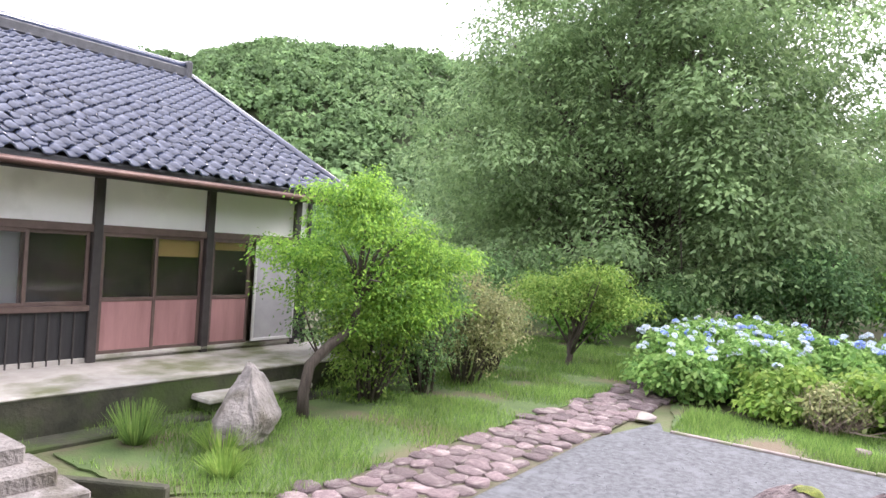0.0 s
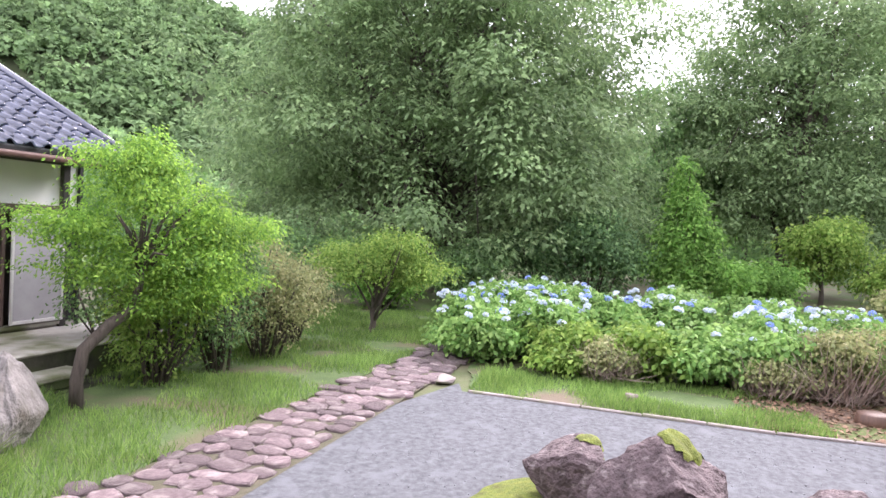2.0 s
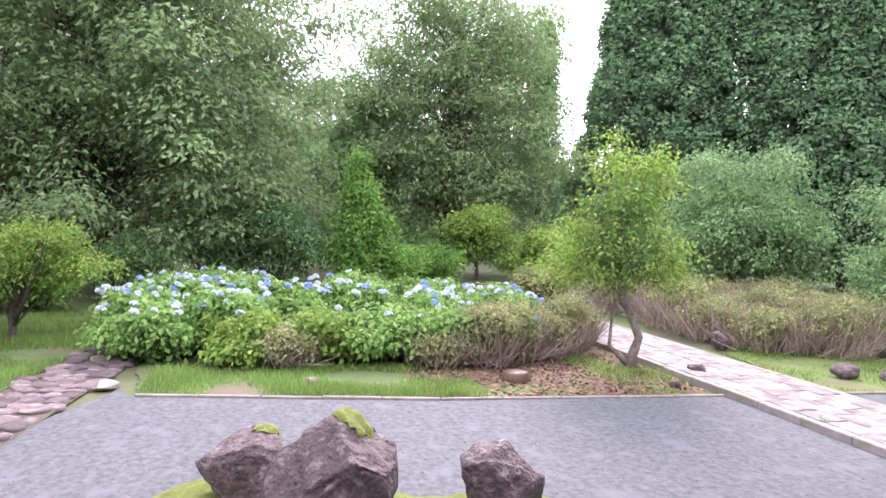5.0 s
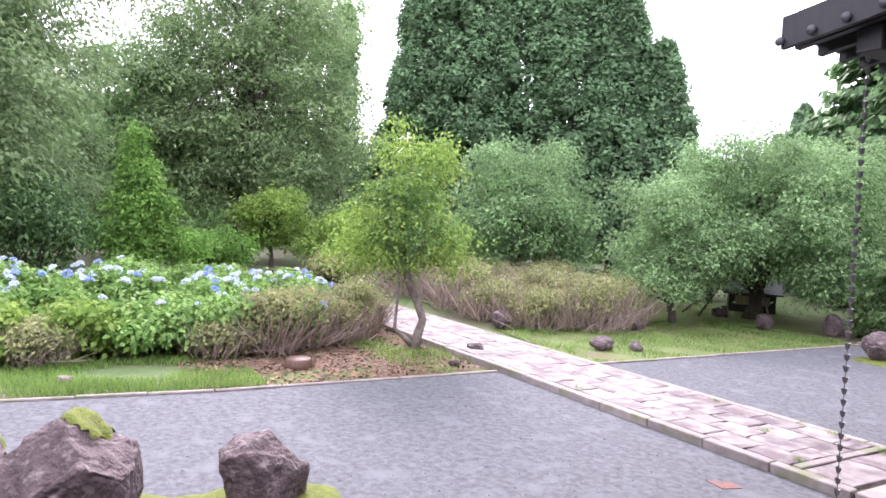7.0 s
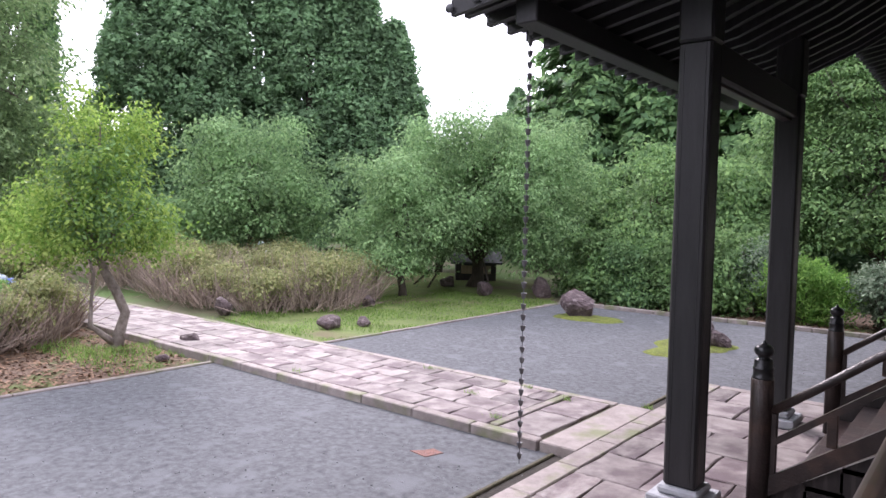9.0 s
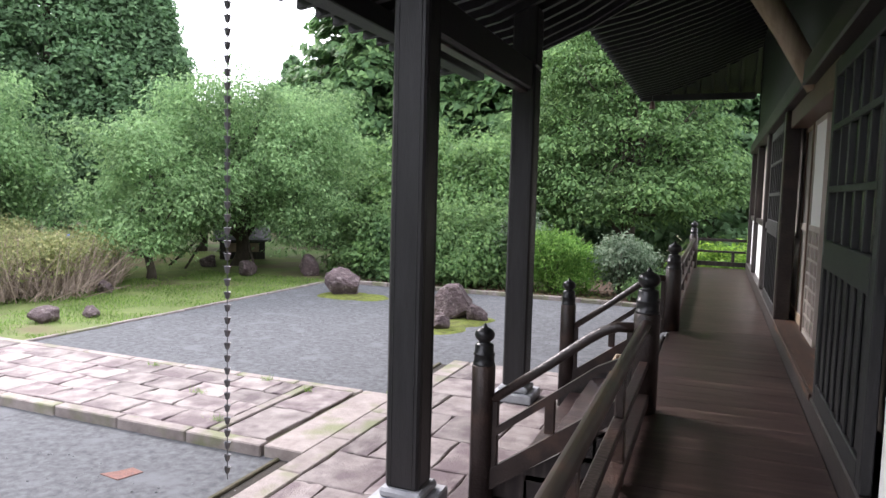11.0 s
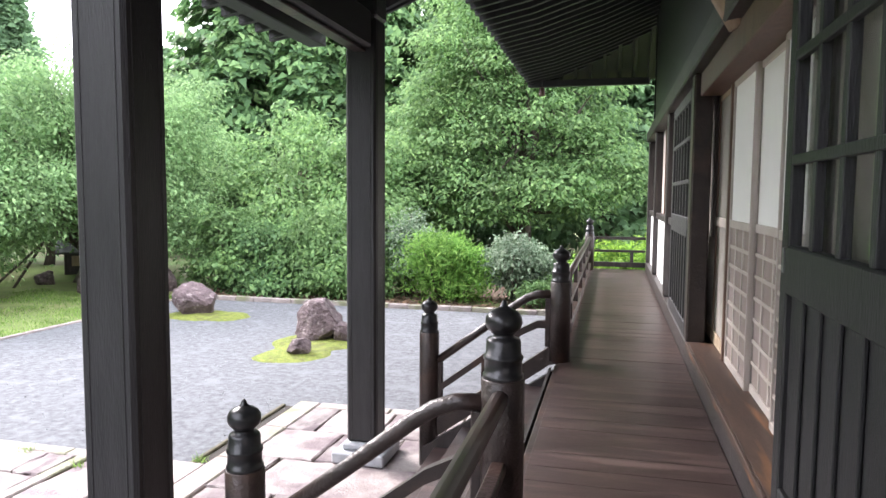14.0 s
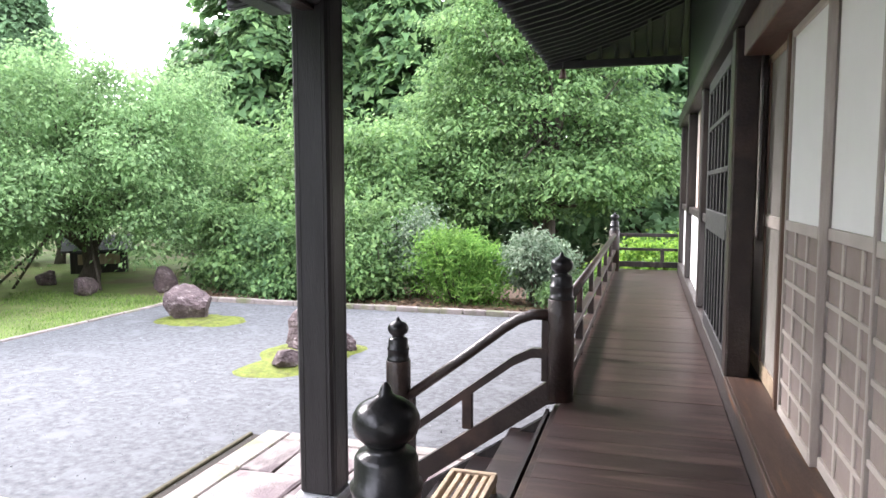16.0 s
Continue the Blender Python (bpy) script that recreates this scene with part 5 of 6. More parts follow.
# small crooked tree at the path
e = thing("crooked_tree", (-12.3, 0.1, 0), "small crooked tree with pale lichened trunk and sparse yellow-green crown", "tree")
crown("crown", [(0.0, -0.45, 1.95, 1.4, 1.5, 0.5), (0.1, 0.55, 2.2, 0.7, 0.7, 0.45), (-0.1, -1.2, 2.3, 0.7, 0.7, 0.5), (-0.1, -0.3, 2.8, 1.1, 1.1, 0.7), (0.05, -0.1, 3.6, 0.75, 0.75, 0.6), (0, 0.35, 3.9, 0.35, 0.35, 0.5), (0, -0.5, 4.0, 0.35, 0.35, 0.55)], 470, 26, 0.17, 0.085, L_YEL, e, inner=0.3)
crown("inner_leaves", [(0, -0.3, 2.3, 0.9, 0.9, 0.6), (0, -0.3, 3.0, 0.6, 0.6, 0.6)], 160, 24, 0.18, 0.1, L_MID, e, inner=0.1)
tr = [([(0, 0, -0.1), (0.02, 0.05, 0.25), (0.1, 0.12, 0.6), (0.0, 0.0, 1.0), (-0.12, -0.15, 1.35), (-0.1, -0.28, 1.9), (0, -0.3, 2.8), (0, -0.25, 3.9)], [0.13, 0.1, 0.085, 0.085, 0.08, 0.065, 0.04, 0.012]),
      ([(0, -0.02, 0.05), (0.0, -0.3, 0.3), (-0.05, -0.42, 0.42), (-0.05, -0.4, 0.8), (0.0, -0.38, 1.3), (0.05, -0.5, 1.7)], [0.07, 0.05, 0.04, 0.03, 0.03, 0.015])]
for q in in_lobes([(0, -0.3, 2.4, 1.0, 1.0, 0.8)], 22, 0.3):
    tr.append(([(-0.1, -0.2, 1.5), tuple(q * 0.5 + np.array([-0.05, -0.12, 0.9])), tuple(q)], [0.03, 0.018, 0.006]))
tubes("trunk", tr[:1], M_BARKPALE, e, 8)
for line in tr[1:]:
    tubes("branch", [line], M_BARKPALE, e, 6)

# fresh maple beside the house
e = thing("maple", (-7.67, -12.99, 0), "fresh green maple with a bent bare trunk beside the house", "tree")
crown("crown", [(-0.9, 0.3, 2.75, 1.0, 1.0, 0.35), (-0.6, 0.1, 3.2, 0.7, 0.7, 0.3), (-1.75, 0.95, 2.4, 0.8, 0.8, 0.3), (-0.25, -0.35, 2.35, 0.75, 0.75, 0.3), (-1.3, 0.6, 2.05, 0.9, 0.9, 0.28), (-0.5, 0.0, 1.8, 0.8, 0.8, 0.28), (-1.6, 0.9, 1.65, 0.7, 0.7, 0.3), (-1.2, 0.2, 3.2, 0.5, 0.5, 0.25), (-1.0, 0.5, 1.45, 0.7, 0.7, 0.3), (-0.9, 0.3, 3.5, 0.3, 0.3, 0.2)], 620, 46, 0.15, 0.062, L_MAPLE, e, flat=0.6, inner=0.1, squash=0.4)
tr = [([(0, 0, -0.1), (0.05, 0.02, 0.35), (-0.02, 0.05, 0.75), (-0.3, 0.2, 1.05), (-0.62, 0.32, 1.25), (-0.68, 0.33, 1.6), (-0.75, 0.3, 2.2), (-0.8, 0.3, 2.9)], [0.1, 0.085, 0.08, 0.075, 0.07, 0.06, 0.045, 0.015])]
for q in in_lobes([(-0.9, 0.35, 2.4, 1.2, 1.2, 0.6)], 24, 0.3):
    tr.append(([(-0.7, 0.32, 1.7), tuple(q * 0.5 + np.array([-0.36, 0.16, 1.0])), tuple(q)], [0.03, 0.018, 0.006]))
tubes("trunk", tr[:1], M_BARK, e, 8)
for line in tr[1:]:
    tubes("branch", [line], M_BARK, e, 6)

# shrubs along the lawn, west of the house
for x, y, r, h, leaf, n in ((-9.20, -12.95, 0.75, 1.9, L_YEL, 300), (-10.30, -12.60, 0.85, 2.0, L_MID, 330), (-11.59, -12.43, 0.9, 2.0, L_DRY, 330), (-12.94, -12.58, 0.95, 1.85, L_DRY, 320), (-9.94, -13.93, 1.0, 2.2, L_MID, 300), (-12.23, -14.19, 1.2, 2.1, L_BIG, 300)):
    shrub("shrub", (x, y, 0), spread_lobes((0, 0, 0.15), r, h, 6), n, 22, 0.15, 0.07, leaf, "loose leggy garden shrub at the lawn's edge", group="shrubs along the lawn", stems=26)
tree("azalea_tree", (-15.23, -11.58, 0), (-15.28, -11.53, 1.3), 0.09, [(-15.38, -11.59, 1.75, 1.1, 1.1, 0.35), (-15.13, -11.04, 2.15, 0.7, 0.7, 0.25), (-15.48, -12.56, 1.75, 0.75, 0.75, 0.25), (-15.41, -10.43, 1.6, 0.8, 0.8, 0.25), (-14.80, -12.06, 1.45, 0.6, 0.6, 0.2), (-15.52, -11.29, 1.35, 0.8, 0.8, 0.2)], 260, 40, 0.19, 0.085, L_YEL, "low flat-topped azalea tree in the lawn", branches=26, fork=0.3)
for x, y, r, h, leaf in ((-17.56, -14.70, 1.2, 2.4, L_MID), (-19.91, -12.64, 1.3, 1.9, L_BRIGHT), (-22.25, -10.69, 1.4, 2.1, L_MID), (-16.58, -16.80, 1.5, 3.0, L_BIG), (-20.54, -16.41, 1.8, 2.8, L_BIG), (-24.66, -14.55, 1.8, 2.3, L_MID), (-23.12, -18.82, 2.0, 3.2, L_BIG)):
    shrub("shrub", (x, y, 0), spread_lobes((0, 0, 0.1), r, h, 7), 330, 24, 0.24, 0.13, leaf, "loose green shrub behind the lawn", group="shrubs behind the lawn", stems=20)

# middle distance to the west
shrub("shrub", (-24.3, -6.6, 0), spread_lobes((0, 0, 0.3), 1.8, 3.3, 8), 420, 26, 0.26, 0.15, L_DARK, "dark round evergreen shrub beyond the hydrangeas", stems=20)
shrub("shrub", (-26.0, -8.6, 0), spread_lobes((0, 0, 0.3), 1.6, 2.6, 8), 330, 26, 0.26, 0.16, L_DARK, "dark round evergreen shrub beyond the hydrangeas", stems=20)
tree("young_tree", (-24.2, -3.7, 0), (-24.2, -3.7, 4.8), 0.08, [(-24.2, -3.7, 1.6, 1.3, 1.3, 0.8), (-24.2, -3.7, 2.6, 1.0, 1.0, 0.8), (-24.2, -3.8, 3.7, 0.55, 0.55, 0.8), (-24.2, -3.85, 4.7, 0.22, 0.22, 0.5), (-24.0, -2.4, 1.4, 0.9, 0.9, 0.5)], 520, 26, 0.22, 0.15, L_BRIGHT, "bright green pointed young tree", branches=25)
tree("round_tree", (-29.1, 2.0, 0), (-29.1, 2.0, 2.6), 0.12, spread_lobes((-29.1, 2.0, 1.1), 1.75, 2.6, 8, base=0.15), 380, 26, 0.25, 0.16, L_YEL, "round clipped tree with a short trunk", branches=25)
shrub("shrub", (-27.2, 4.4, 0), spread_lobes((0, 0, 0.2), 1.7, 2.6, 8), 330, 26, 0.25, 0.16, L_YEL, "loose yellow-green shrub beyond the path", stems=18)
shrub("shrub", (-26.5, -1.0, 0), spread_lobes((0, 0, 0.1), 1.8, 1.9, 8), 330, 26, 0.25, 0.15, L_BRIGHT, "low bright green shrub", stems=18)
shrub("shrub", (-24.0, 3.0, 0), spread_lobes((0, 0, 0.05), 1.4, 1.2, 7), 240, 26, 0.2, 0.12, L_DRY, "low dry shrub beside the path", stems=24, twig=M_TWIG)

# shrubs north of the gravel
for x, y, r, h, leaf, n in ((-9.4, 13.3, 1.4, 2.0, L_MID, 420), (-8.3, 12.9, 1.2, 1.75, L_DARK, 460), (-7.0, 13.1, 1.35, 2.2, L_MID, 460), (-6.0, 13.2, 1.2, 2.15, L_MID, 320), (-6.5, 12.6, 1.1, 1.5, L_MID, 360)):
    shrub("hedge_shrub", (x, y, 0), spread_lobes((0, 0, 0.02), r, h, 9, base=0.12), n, 26, 0.18, 0.125, leaf, "dense rounded evergreen hedge shrub", group="hedge along the gravel", stems=12, inner=0.7)
shrub("shrub", (-5.0, 13.3, 0), spread_lobes((0, 0, 0.3), 0.95, 1.8, 7), 320, 24, 0.17, 0.09, L_PALE, "loose grey-green shrub with bare stems", stems=26)
shrub("bright_shrub", (-3.95, 12.75, 0), spread_lobes((0, 0, 0.05), 1.0, 1.6, 16, base=0.15), 420, 34, 0.17, 0.13, L_BRIGHT, "bushy bright green feathery shrub", stems=16, flat=0.2, droop=-0.8, slim=0.22, inner=0.6)
shrub("pale_shrub", (-2.2, 12.9, 0), spread_lobes((0, 0, 0.1), 0.85, 1.5, 8), 330, 26, 0.14, 0.1, L_PALE, "silvery pale-leaved shrub beside the gravel", stems=20)
shrub("shrub", (-0.2, 12.6, 0), spread_lobes((0, 0, 0.1), 0.9, 1.5, 7), 260, 26, 0.16, 0.1, L_MAPLE, "bright yellow-green shrub behind the veranda end", stems=12)
shrub("shrub", (1.0, 13.2, 0), spread_lobes((0, 0, 0.1), 0.9, 1.5, 7), 200, 26, 0.16, 0.1, L_MAPLE, "bright yellow-green shrub behind the veranda end", stems=12)
shrub("shrub", (-1.3, 12.2, 0), spread_lobes((0, 0, 0.02), 0.7, 0.7, 6), 160, 26, 0.14, 0.09, L_MID, "low green shrub at the gravel's end", stems=10)
tree("maple_tree", (-2.7, 18.6, 0), (-2.8, 18.5, 7.0), 0.2, [(-2.8, 18.4, 4.2, 2.9, 2.6, 1.6), (-3.2, 18.6, 6.2, 2.0, 2.0, 1.6), (-2.9, 18.6, 8.0, 1.2, 1.2, 1.1), (-5.0, 18.0, 3.6, 1.7, 1.7, 1.1), (-0.4, 17.6, 3.2, 1.9, 1.6, 0.9), (-1.2, 18.2, 5.2, 1.6, 1.6, 1.1), (-2.2, 17.0, 2.6, 2.2, 1.4, 0.9), (-4.3, 17.2, 2.4, 1.4, 1.2, 0.8), (-4.7, 18.6, 7.4, 1.6, 1.6, 1.7), (-5.3, 18.8, 5.4, 1.8, 1.7, 1.3), (-4.6, 18.8, 9.0, 0.9, 0.9, 0.9)], 760, 75, 0.36, 0.15, L_MID, "large layered maple with drooping green sprays", branches=70, fork=0.25, flat=0.7, squash=0.3)
for x, y, r, h, leaf in ((-9.4, 16.8, 2.2, 4.6, L_MID), (-7.0, 16.2, 1.7, 3.9, L_MID), (-12.0, 17.5, 2.0, 4.2, L_MID), (-6.3, 18.6, 1.8, 5.0, L_MID)):
    tree("tree", (x, y, 0), (x, y, h * 0.7), 0.12, spread_lobes((x, y, 0.5), r, h, 8, base=0.1), 240, 60, 0.34, 0.16, leaf, "light green broadleaf tree behind the hedge", group="trees behind the hedge", branches=26)


def fir(x, y, h, r, leaf, label, group, tiers=30, per=85):
    """Tiered conifer: level fans of sprays on a straight trunk."""
    e = thing("fir", (x, y, 0), label, "conifer", group)
    pts, outs, lines = [], [], [([(0, 0, -0.2), (0, 0, h * 0.5), (0, 0, h)], [0.3, 0.18, 0.02])]
    for i in range(tiers):
        k = i / (tiers - 1)
        z = h * (0.1 + 0.88 * k)
        for b in range(10):
            w = R.uniform(0, 2 * math.pi)
            L = r * (1 - k) ** 0.75 * R.uniform(0.6, 1.1) + 0.3
            s = R.uniform(0.15, 1, per) ** 0.7 * L
            sp = R.normal(0, 0.16, per) * s * 0.9
            pts.append(np.stack([np.cos(w) * s - np.sin(w) * sp, np.sin(w) * s + np.cos(w) * sp, z - 0.18 * s + R.normal(0, 0.12, per)], 1))
            outs.append(np.tile([np.cos(w), np.sin(w), -0.2], (per, 1)))
            lines.append(([(0, 0, z), (np.cos(w) * L * 0.9, np.sin(w) * L * 0.9, z - 0.16 * L)], [0.05, 0.012]))
    quads("crown", leaves(np.concatenate(pts), 0.4, 0.6, 0.25, 0.55, np.concatenate(outs), tri=True), leaf, e)
    tubes("trunk", lines, M_BARK, e, 5)
    return e


for x, y, h, r in ((-16.4, 25.0, 17.5, 4.6), (-13.4, 26.5, 14.0, 4.0), (-10.4, 25.2, 17.5, 4.4), (-19.5, 27.5, 10.0, 3.2), (-7.0, 27.5, 15.0, 3.8), (-23.5, 30, 10.0, 3.0), (-27.0, 33, 9, 3.0), (-8.6, 23.0, 12.0, 3.2), (-12.0, 23.5, 11.5, 3.2), (-14.8, 22.8, 11.0, 3.0)):
    fir(x, y, h, r, L_CONI if int(x) % 2 else L_DARK, "dark tiered conifer behind the garden", "conifers behind the garden")
for x, y, h, r in ((-0.4, 22.0, 11.0, 2.4), (2.2, 22.0, 10.0, 2.3), (1.0, 27.0, 12.0, 2.6), (-3.6, 25.0, 11.5, 2.4), (4.8, 24, 10, 2.6)):
    column_tree(x, y, h, r, L_CONI, "dark cypress behind the hall", "cypresses behind the hall", 230, 70, 0.28)

# far woods that close the garden round
far = thing("far_woods", (0, 0, 0), "dark green woods beyond the garden", "woods", kind="stuff")
lob = []
for i in range(60):
    w = radians(-42 + 150 * i / 59)
    d = R.uniform(52, 66)
    h = R.uniform(7, 11) if i > 10 else R.uniform(6, 9)
    x, y = -math.cos(w) * d, math.sin(w) * d - 4
    lob += [(x, y, h * 0.5, 3.6, 3.6, h * 0.5), (x + R.normal(0, 1.5), y + R.normal(0, 1.5), h * 0.25, 3.8, 3.8, h * 0.3)]
for i in range(26):
    x = -24 + 36 * i / 25
    lob.append((x, R.uniform(31, 38), R.uniform(2.5, 4), 2.8, 2.8, R.uniform(3.5, 5.0)))
crown("foliage", lob, 2400, 44, 0.85, 0.55, L_MID, far, inner=0.7, tri=True)
tubes("trunks", [([(l[0], l[1], -0.2), (l[0], l[1], 5)], [0.25, 0.15]) for l in lob[::2]], M_BARK, far, 5)

# ---- the wooded hill ----
def ridge(a):
    """Height of the hill's crest in the direction a (degrees south of west)."""
    return 24.5 + 45 * math.exp(-((a - 35.5) / 32) ** 2) + 4 * noise.noise((a * 0.09, 3, 1))


hv, hf = [], []
NA, NR = 90, 16
for i in range(NA):
    a = -60 + 165 * i / (NA - 1)
    for j in range(NR):
        k = j / (NR - 1)
        d = 120 + 190 * k
        z = ridge(a) * math.sin(min(1, k / 0.72) * math.pi / 2) ** 1.2 * (1 if k < 0.75 else 1 - 0.6 * (k - 0.75) / 0.25) - 2
        z += 3.5 * noise.noise((a * 0.15, d * 0.02, 4)) * min(1, k * 4)
        hv.append((-math.cos(radians(a)) * d, -math.sin(radians(a)) * d - 7, z))
for i in range(NA - 1):
    for j in range(NR - 1):
        hf.append((i * NR + j, i * NR + j + 1, (i + 1) * NR + j + 1, (i + 1) * NR + j))
hill = tagged(link("hill", hv, hf, M_HILLGROUND, None, True), "steep hill wooded with green broadleaf trees", "hill", kind="structure")
H = np.array(hv).reshape(NA, NR, 3)
n = 3500
fi, fj = R.uniform(NA * 0.25, NA * 0.88, n), R.uniform(0, NR * 0.8, n)
i0, j0 = fi.astype(int), fj.astype(int)
u, v = (fi - i0)[:, None], (fj - j0)[:, None]
cc = H[i0, j0] * (1 - u) * (1 - v) + H[i0 + 1, j0] * u * (1 - v) + H[i0, j0 + 1] * (1 - u) * v + H[i0 + 1, j0 + 1] * u * v
per = 100
rad = R.uniform(2.4, 5.0, n)
dd = unit(R.normal(size=(n, per, 3)))
dd[..., 2] = np.abs(dd[..., 2]) * 0.9
pp = cc[:, None] + dd * rad[:, None, None] * np.array([1, 1, 1.15]) * R.uniform(0.85, 1.05, (n, per, 1)) + np.array([0, 0, 1.2])
hillwood = quads("hill_forest", leaves(pp.reshape(-1, 3), 1.15, 0.3, 0.1, 0.8, dd.reshape(-1, 3), tri=True), L_HILL)
tagged(hillwood, "broadleaf forest covering the hill", "forest", kind="stuff")

# ---- hydrangeas ----
def flower_mesh(material):
    d = unit(R.normal(size=(70, 3)))
    d[:, 2] = np.abs(d[:, 2]) * 0.9 - 0.15
    d = unit(d)
    ob = quads("flower_head", leaves(d * np.array([0.085, 0.085, 0.065]), 0.05, 0.2, 0, 0.9, d), material)
    me = ob.data
    bpy.data.objects.remove(ob)
    return me


heads = [flower_mesh(L_BLUE), flower_mesh(L_PALEBLUE), flower_mesh(L_PALEBLUE), flower_mesh(L_PALEBLUE)]


def hydrangea(x, y, r, h, flowers, leaf=L_HYD, label="full hydrangea bush with blue and white flower heads"):
    e = shrub("hydrangea", (x, y, 0), spread_lobes((0, 0, 0.05), r, h, 7, base=0.3), int(300 * r * r / 0.8), 18, 0.14, 0.12, leaf, label, "hydrangea", "hydrangeas in the bed", 22, slim=0.62)
    for i in range(flowers):
        w, q = R.uniform(0, 2 * math.pi), r * R.uniform(0, 0.95) ** 0.5
        o = new("flower_head", heads[R.integers(4)])
        o.parent = e
        o.matrix_basis = Matrix.LocRotScale((q * math.cos(w), q * math.sin(w), h * (1.03 - 0.22 * (q / r) ** 2) + R.uniform(-0.02, 0.08)), Euler((R.normal(0, 0.3), R.normal(0, 0.3), R.uniform(0, 6))), Vector((1, 1, 1)) * R.uniform(0.65, 1.1))


for x, y, r, h, f in ((-13.38, -8.78, 0.95, 1.0, 9), (-14.24, -7.66, 1.0, 1.1, 16), (-14.39, -9.16, 0.9, 1.15, 14), (-15.87, -8.27, 1.1, 1.2, 20), (-15.43, -6.41, 1.1, 1.2, 16), (-17.36, -7.31, 1.1, 1.25, 14), (-17.05, -9.04, 1.0, 1.2, 12), (-16.02, -4.84, 1.1, 1.2, 18), (-14.71, -3.44, 1.0, 1.1, 20), (-16.20, -2.60, 1.0, 1.15, 16), (-18.05, -4.93, 1.1, 1.2, 8), (-17.40, -1.00, 1.0, 1.1, 8), (-15.90, -1.10, 0.9, 1.05, 10), (-18.80, -2.60, 1.1, 1.1, 5), (-19.46, -8.25, 1.1, 1.2, 6)):
    hydrangea(x, y, r, h, f)
for x, y, r, h, leaf in ((-13.11, -7.09, 0.8, 0.75, L_YEL), (-13.22, -5.78, 0.95, 0.9, L_YEL), (-13.25, -4.60, 0.95, 0.95, L_HYD), (-13.11, -3.42, 0.9, 0.9, L_HYD), (-13.20, -2.40, 0.9, 0.95, L_HYD)):
    hydrangea(x, y, r, h, 1, leaf, "low leafy hydrangea bush with few flowers")


def dry_shrub(x, y, r, h, label="dry twiggy shrub with sparse green tips", green=200):
    """Thicket of dry upright twigs with a little green."""
    e = thing("dry_shrub", (x, y, 0), label, "shrub", "dry shrubs along the path")
    h *= R.uniform(0.7, 1.3)
    n = 520
    w, q = R.uniform(0, 2 * math.pi, n), r * R.uniform(0, 1, n) ** 0.5
    b = np.stack([q * np.cos(w), q * np.sin(w), R.uniform(0, 0.15, n)], 1)
    lean = np.stack([np.cos(w) * q / r * 0.35, np.sin(w) * q / r * 0.35, np.ones(n)], 1) + R.normal(0, 0.42, (n, 3))
    t = b + unit(lean) * (h * R.uniform(0.25, 1.2, n) ** 0.7)[:, None]
    s = unit(np.cross(lean, R.normal(size=(n, 3)))) * R.uniform(0.005, 0.014, n)[:, None]
    quads("dry_brush", np.stack([b - s, b + s, t + s * 0.4, t - s * 0.4], 1), M_TWIG, e)
    crown("leafage", [(0, 0, h * 0.75, r, r, h * 0.4), (r * 0.4, 0, h * 0.95, r * 0.5, r * 0.5, h * 0.25), (-r * 0.4, r * 0.3, h, r * 0.4, r * 0.4, h * 0.25)], green, 18, 0.12, 0.085, L_DRY, e, inner=0.2)
    return e


for x, y, r, h in ((-13.6, -1.2, 0.85, 0.95), (-14.4, -0.4, 0.7, 0.9), (-13.2, -2.0, 0.7, 0.8), (-15.3, 0.1, 0.7, 0.8)):
    dry_shrub(x, y, r, h, "dry shrub with brown twigs among green leaves", 150)
for x, y, r, h in ((-12.66, -6.39, 0.5, 0.55), (-12.70, -3.63, 0.6, 0.7), (-12.70, -2.70, 0.6, 0.75)):
    dry_shrub(x, y, r, h, "loose twiggy shrub before the hydrangeas", 330)
for x, y, r, h in ((-14.1, 4.6, 0.9, 0.9), (-13.6, 5.9, 1.0, 1.0), (-14.0, 7.2, 0.9, 0.95), (-15.6, 4.3, 0.95, 1.05), (-15.4, 5.8, 1.0, 1.15), (-15.9, 7.3, 1.0, 1.1), (-17.2, 4.4, 1.0, 1.1), (-17.4, 6.2, 1.05, 1.2), (-17.8, 8.0, 1.0, 1.15), (-19.2, 5.0, 1.0, 1.15), (-19.6, 7.0, 1.1, 1.2), (-21.2, 4.6, 1.0, 1.1), (-21.5, 6.4, 1.1, 1.2), (-20.0, 9.0, 1.1, 1.15), (-23.2, 5.6, 1.1, 1.15), (-16.2, 9.2, 0.9, 1.0), (-23.5, 8.0, 1.2, 1.2)):
    dry_shrub(x, y, r, h)


# ---- grass and small ground plants ----
def grass(name, inside, bounds, n, h, label, material=L_GRASS):
    """Blades of grass wherever inside(x, y) allows."""
    x0, x1, y0, y1 = bounds
    x, y = R.uniform(x0, x1, n), R.uniform(y0, y1, n)
    d = np.array([noise.noise((a * 0.9, b * 0.9, 5)) for a, b in zip(x, y)])
    keep = np.array([inside(a, b) for a, b in zip(x, y)]) & (d > -0.25 + R.normal(0, 0.12, n))
    x, y, d = x[keep], y[keep], d[keep]
    m = len(x)
    b = np.stack([x, y, np.zeros(m)], 1)
    t = b + np.stack([R.normal(0, 0.35, m), R.normal(0, 0.35, m), np.ones(m)], 1) * (h * R.uniform(0.5, 1.3, m) * (1 + d))[:, None]
    w = R.uniform(0, math.pi, m)
    s = np.stack([np.cos(w), np.sin(w), np.zeros(m)], 1) * 0.006
    tagged(quads(name, np.stack([b - s, b + s, t + s * 0.2, t - s * 0.2], 1), material), label, "grass", kind="stuff")


def below(x, y, p, q):
    return (q[0] - p[0]) * (y - p[1]) - (q[1] - p[1]) * (x - p[0]) > 0


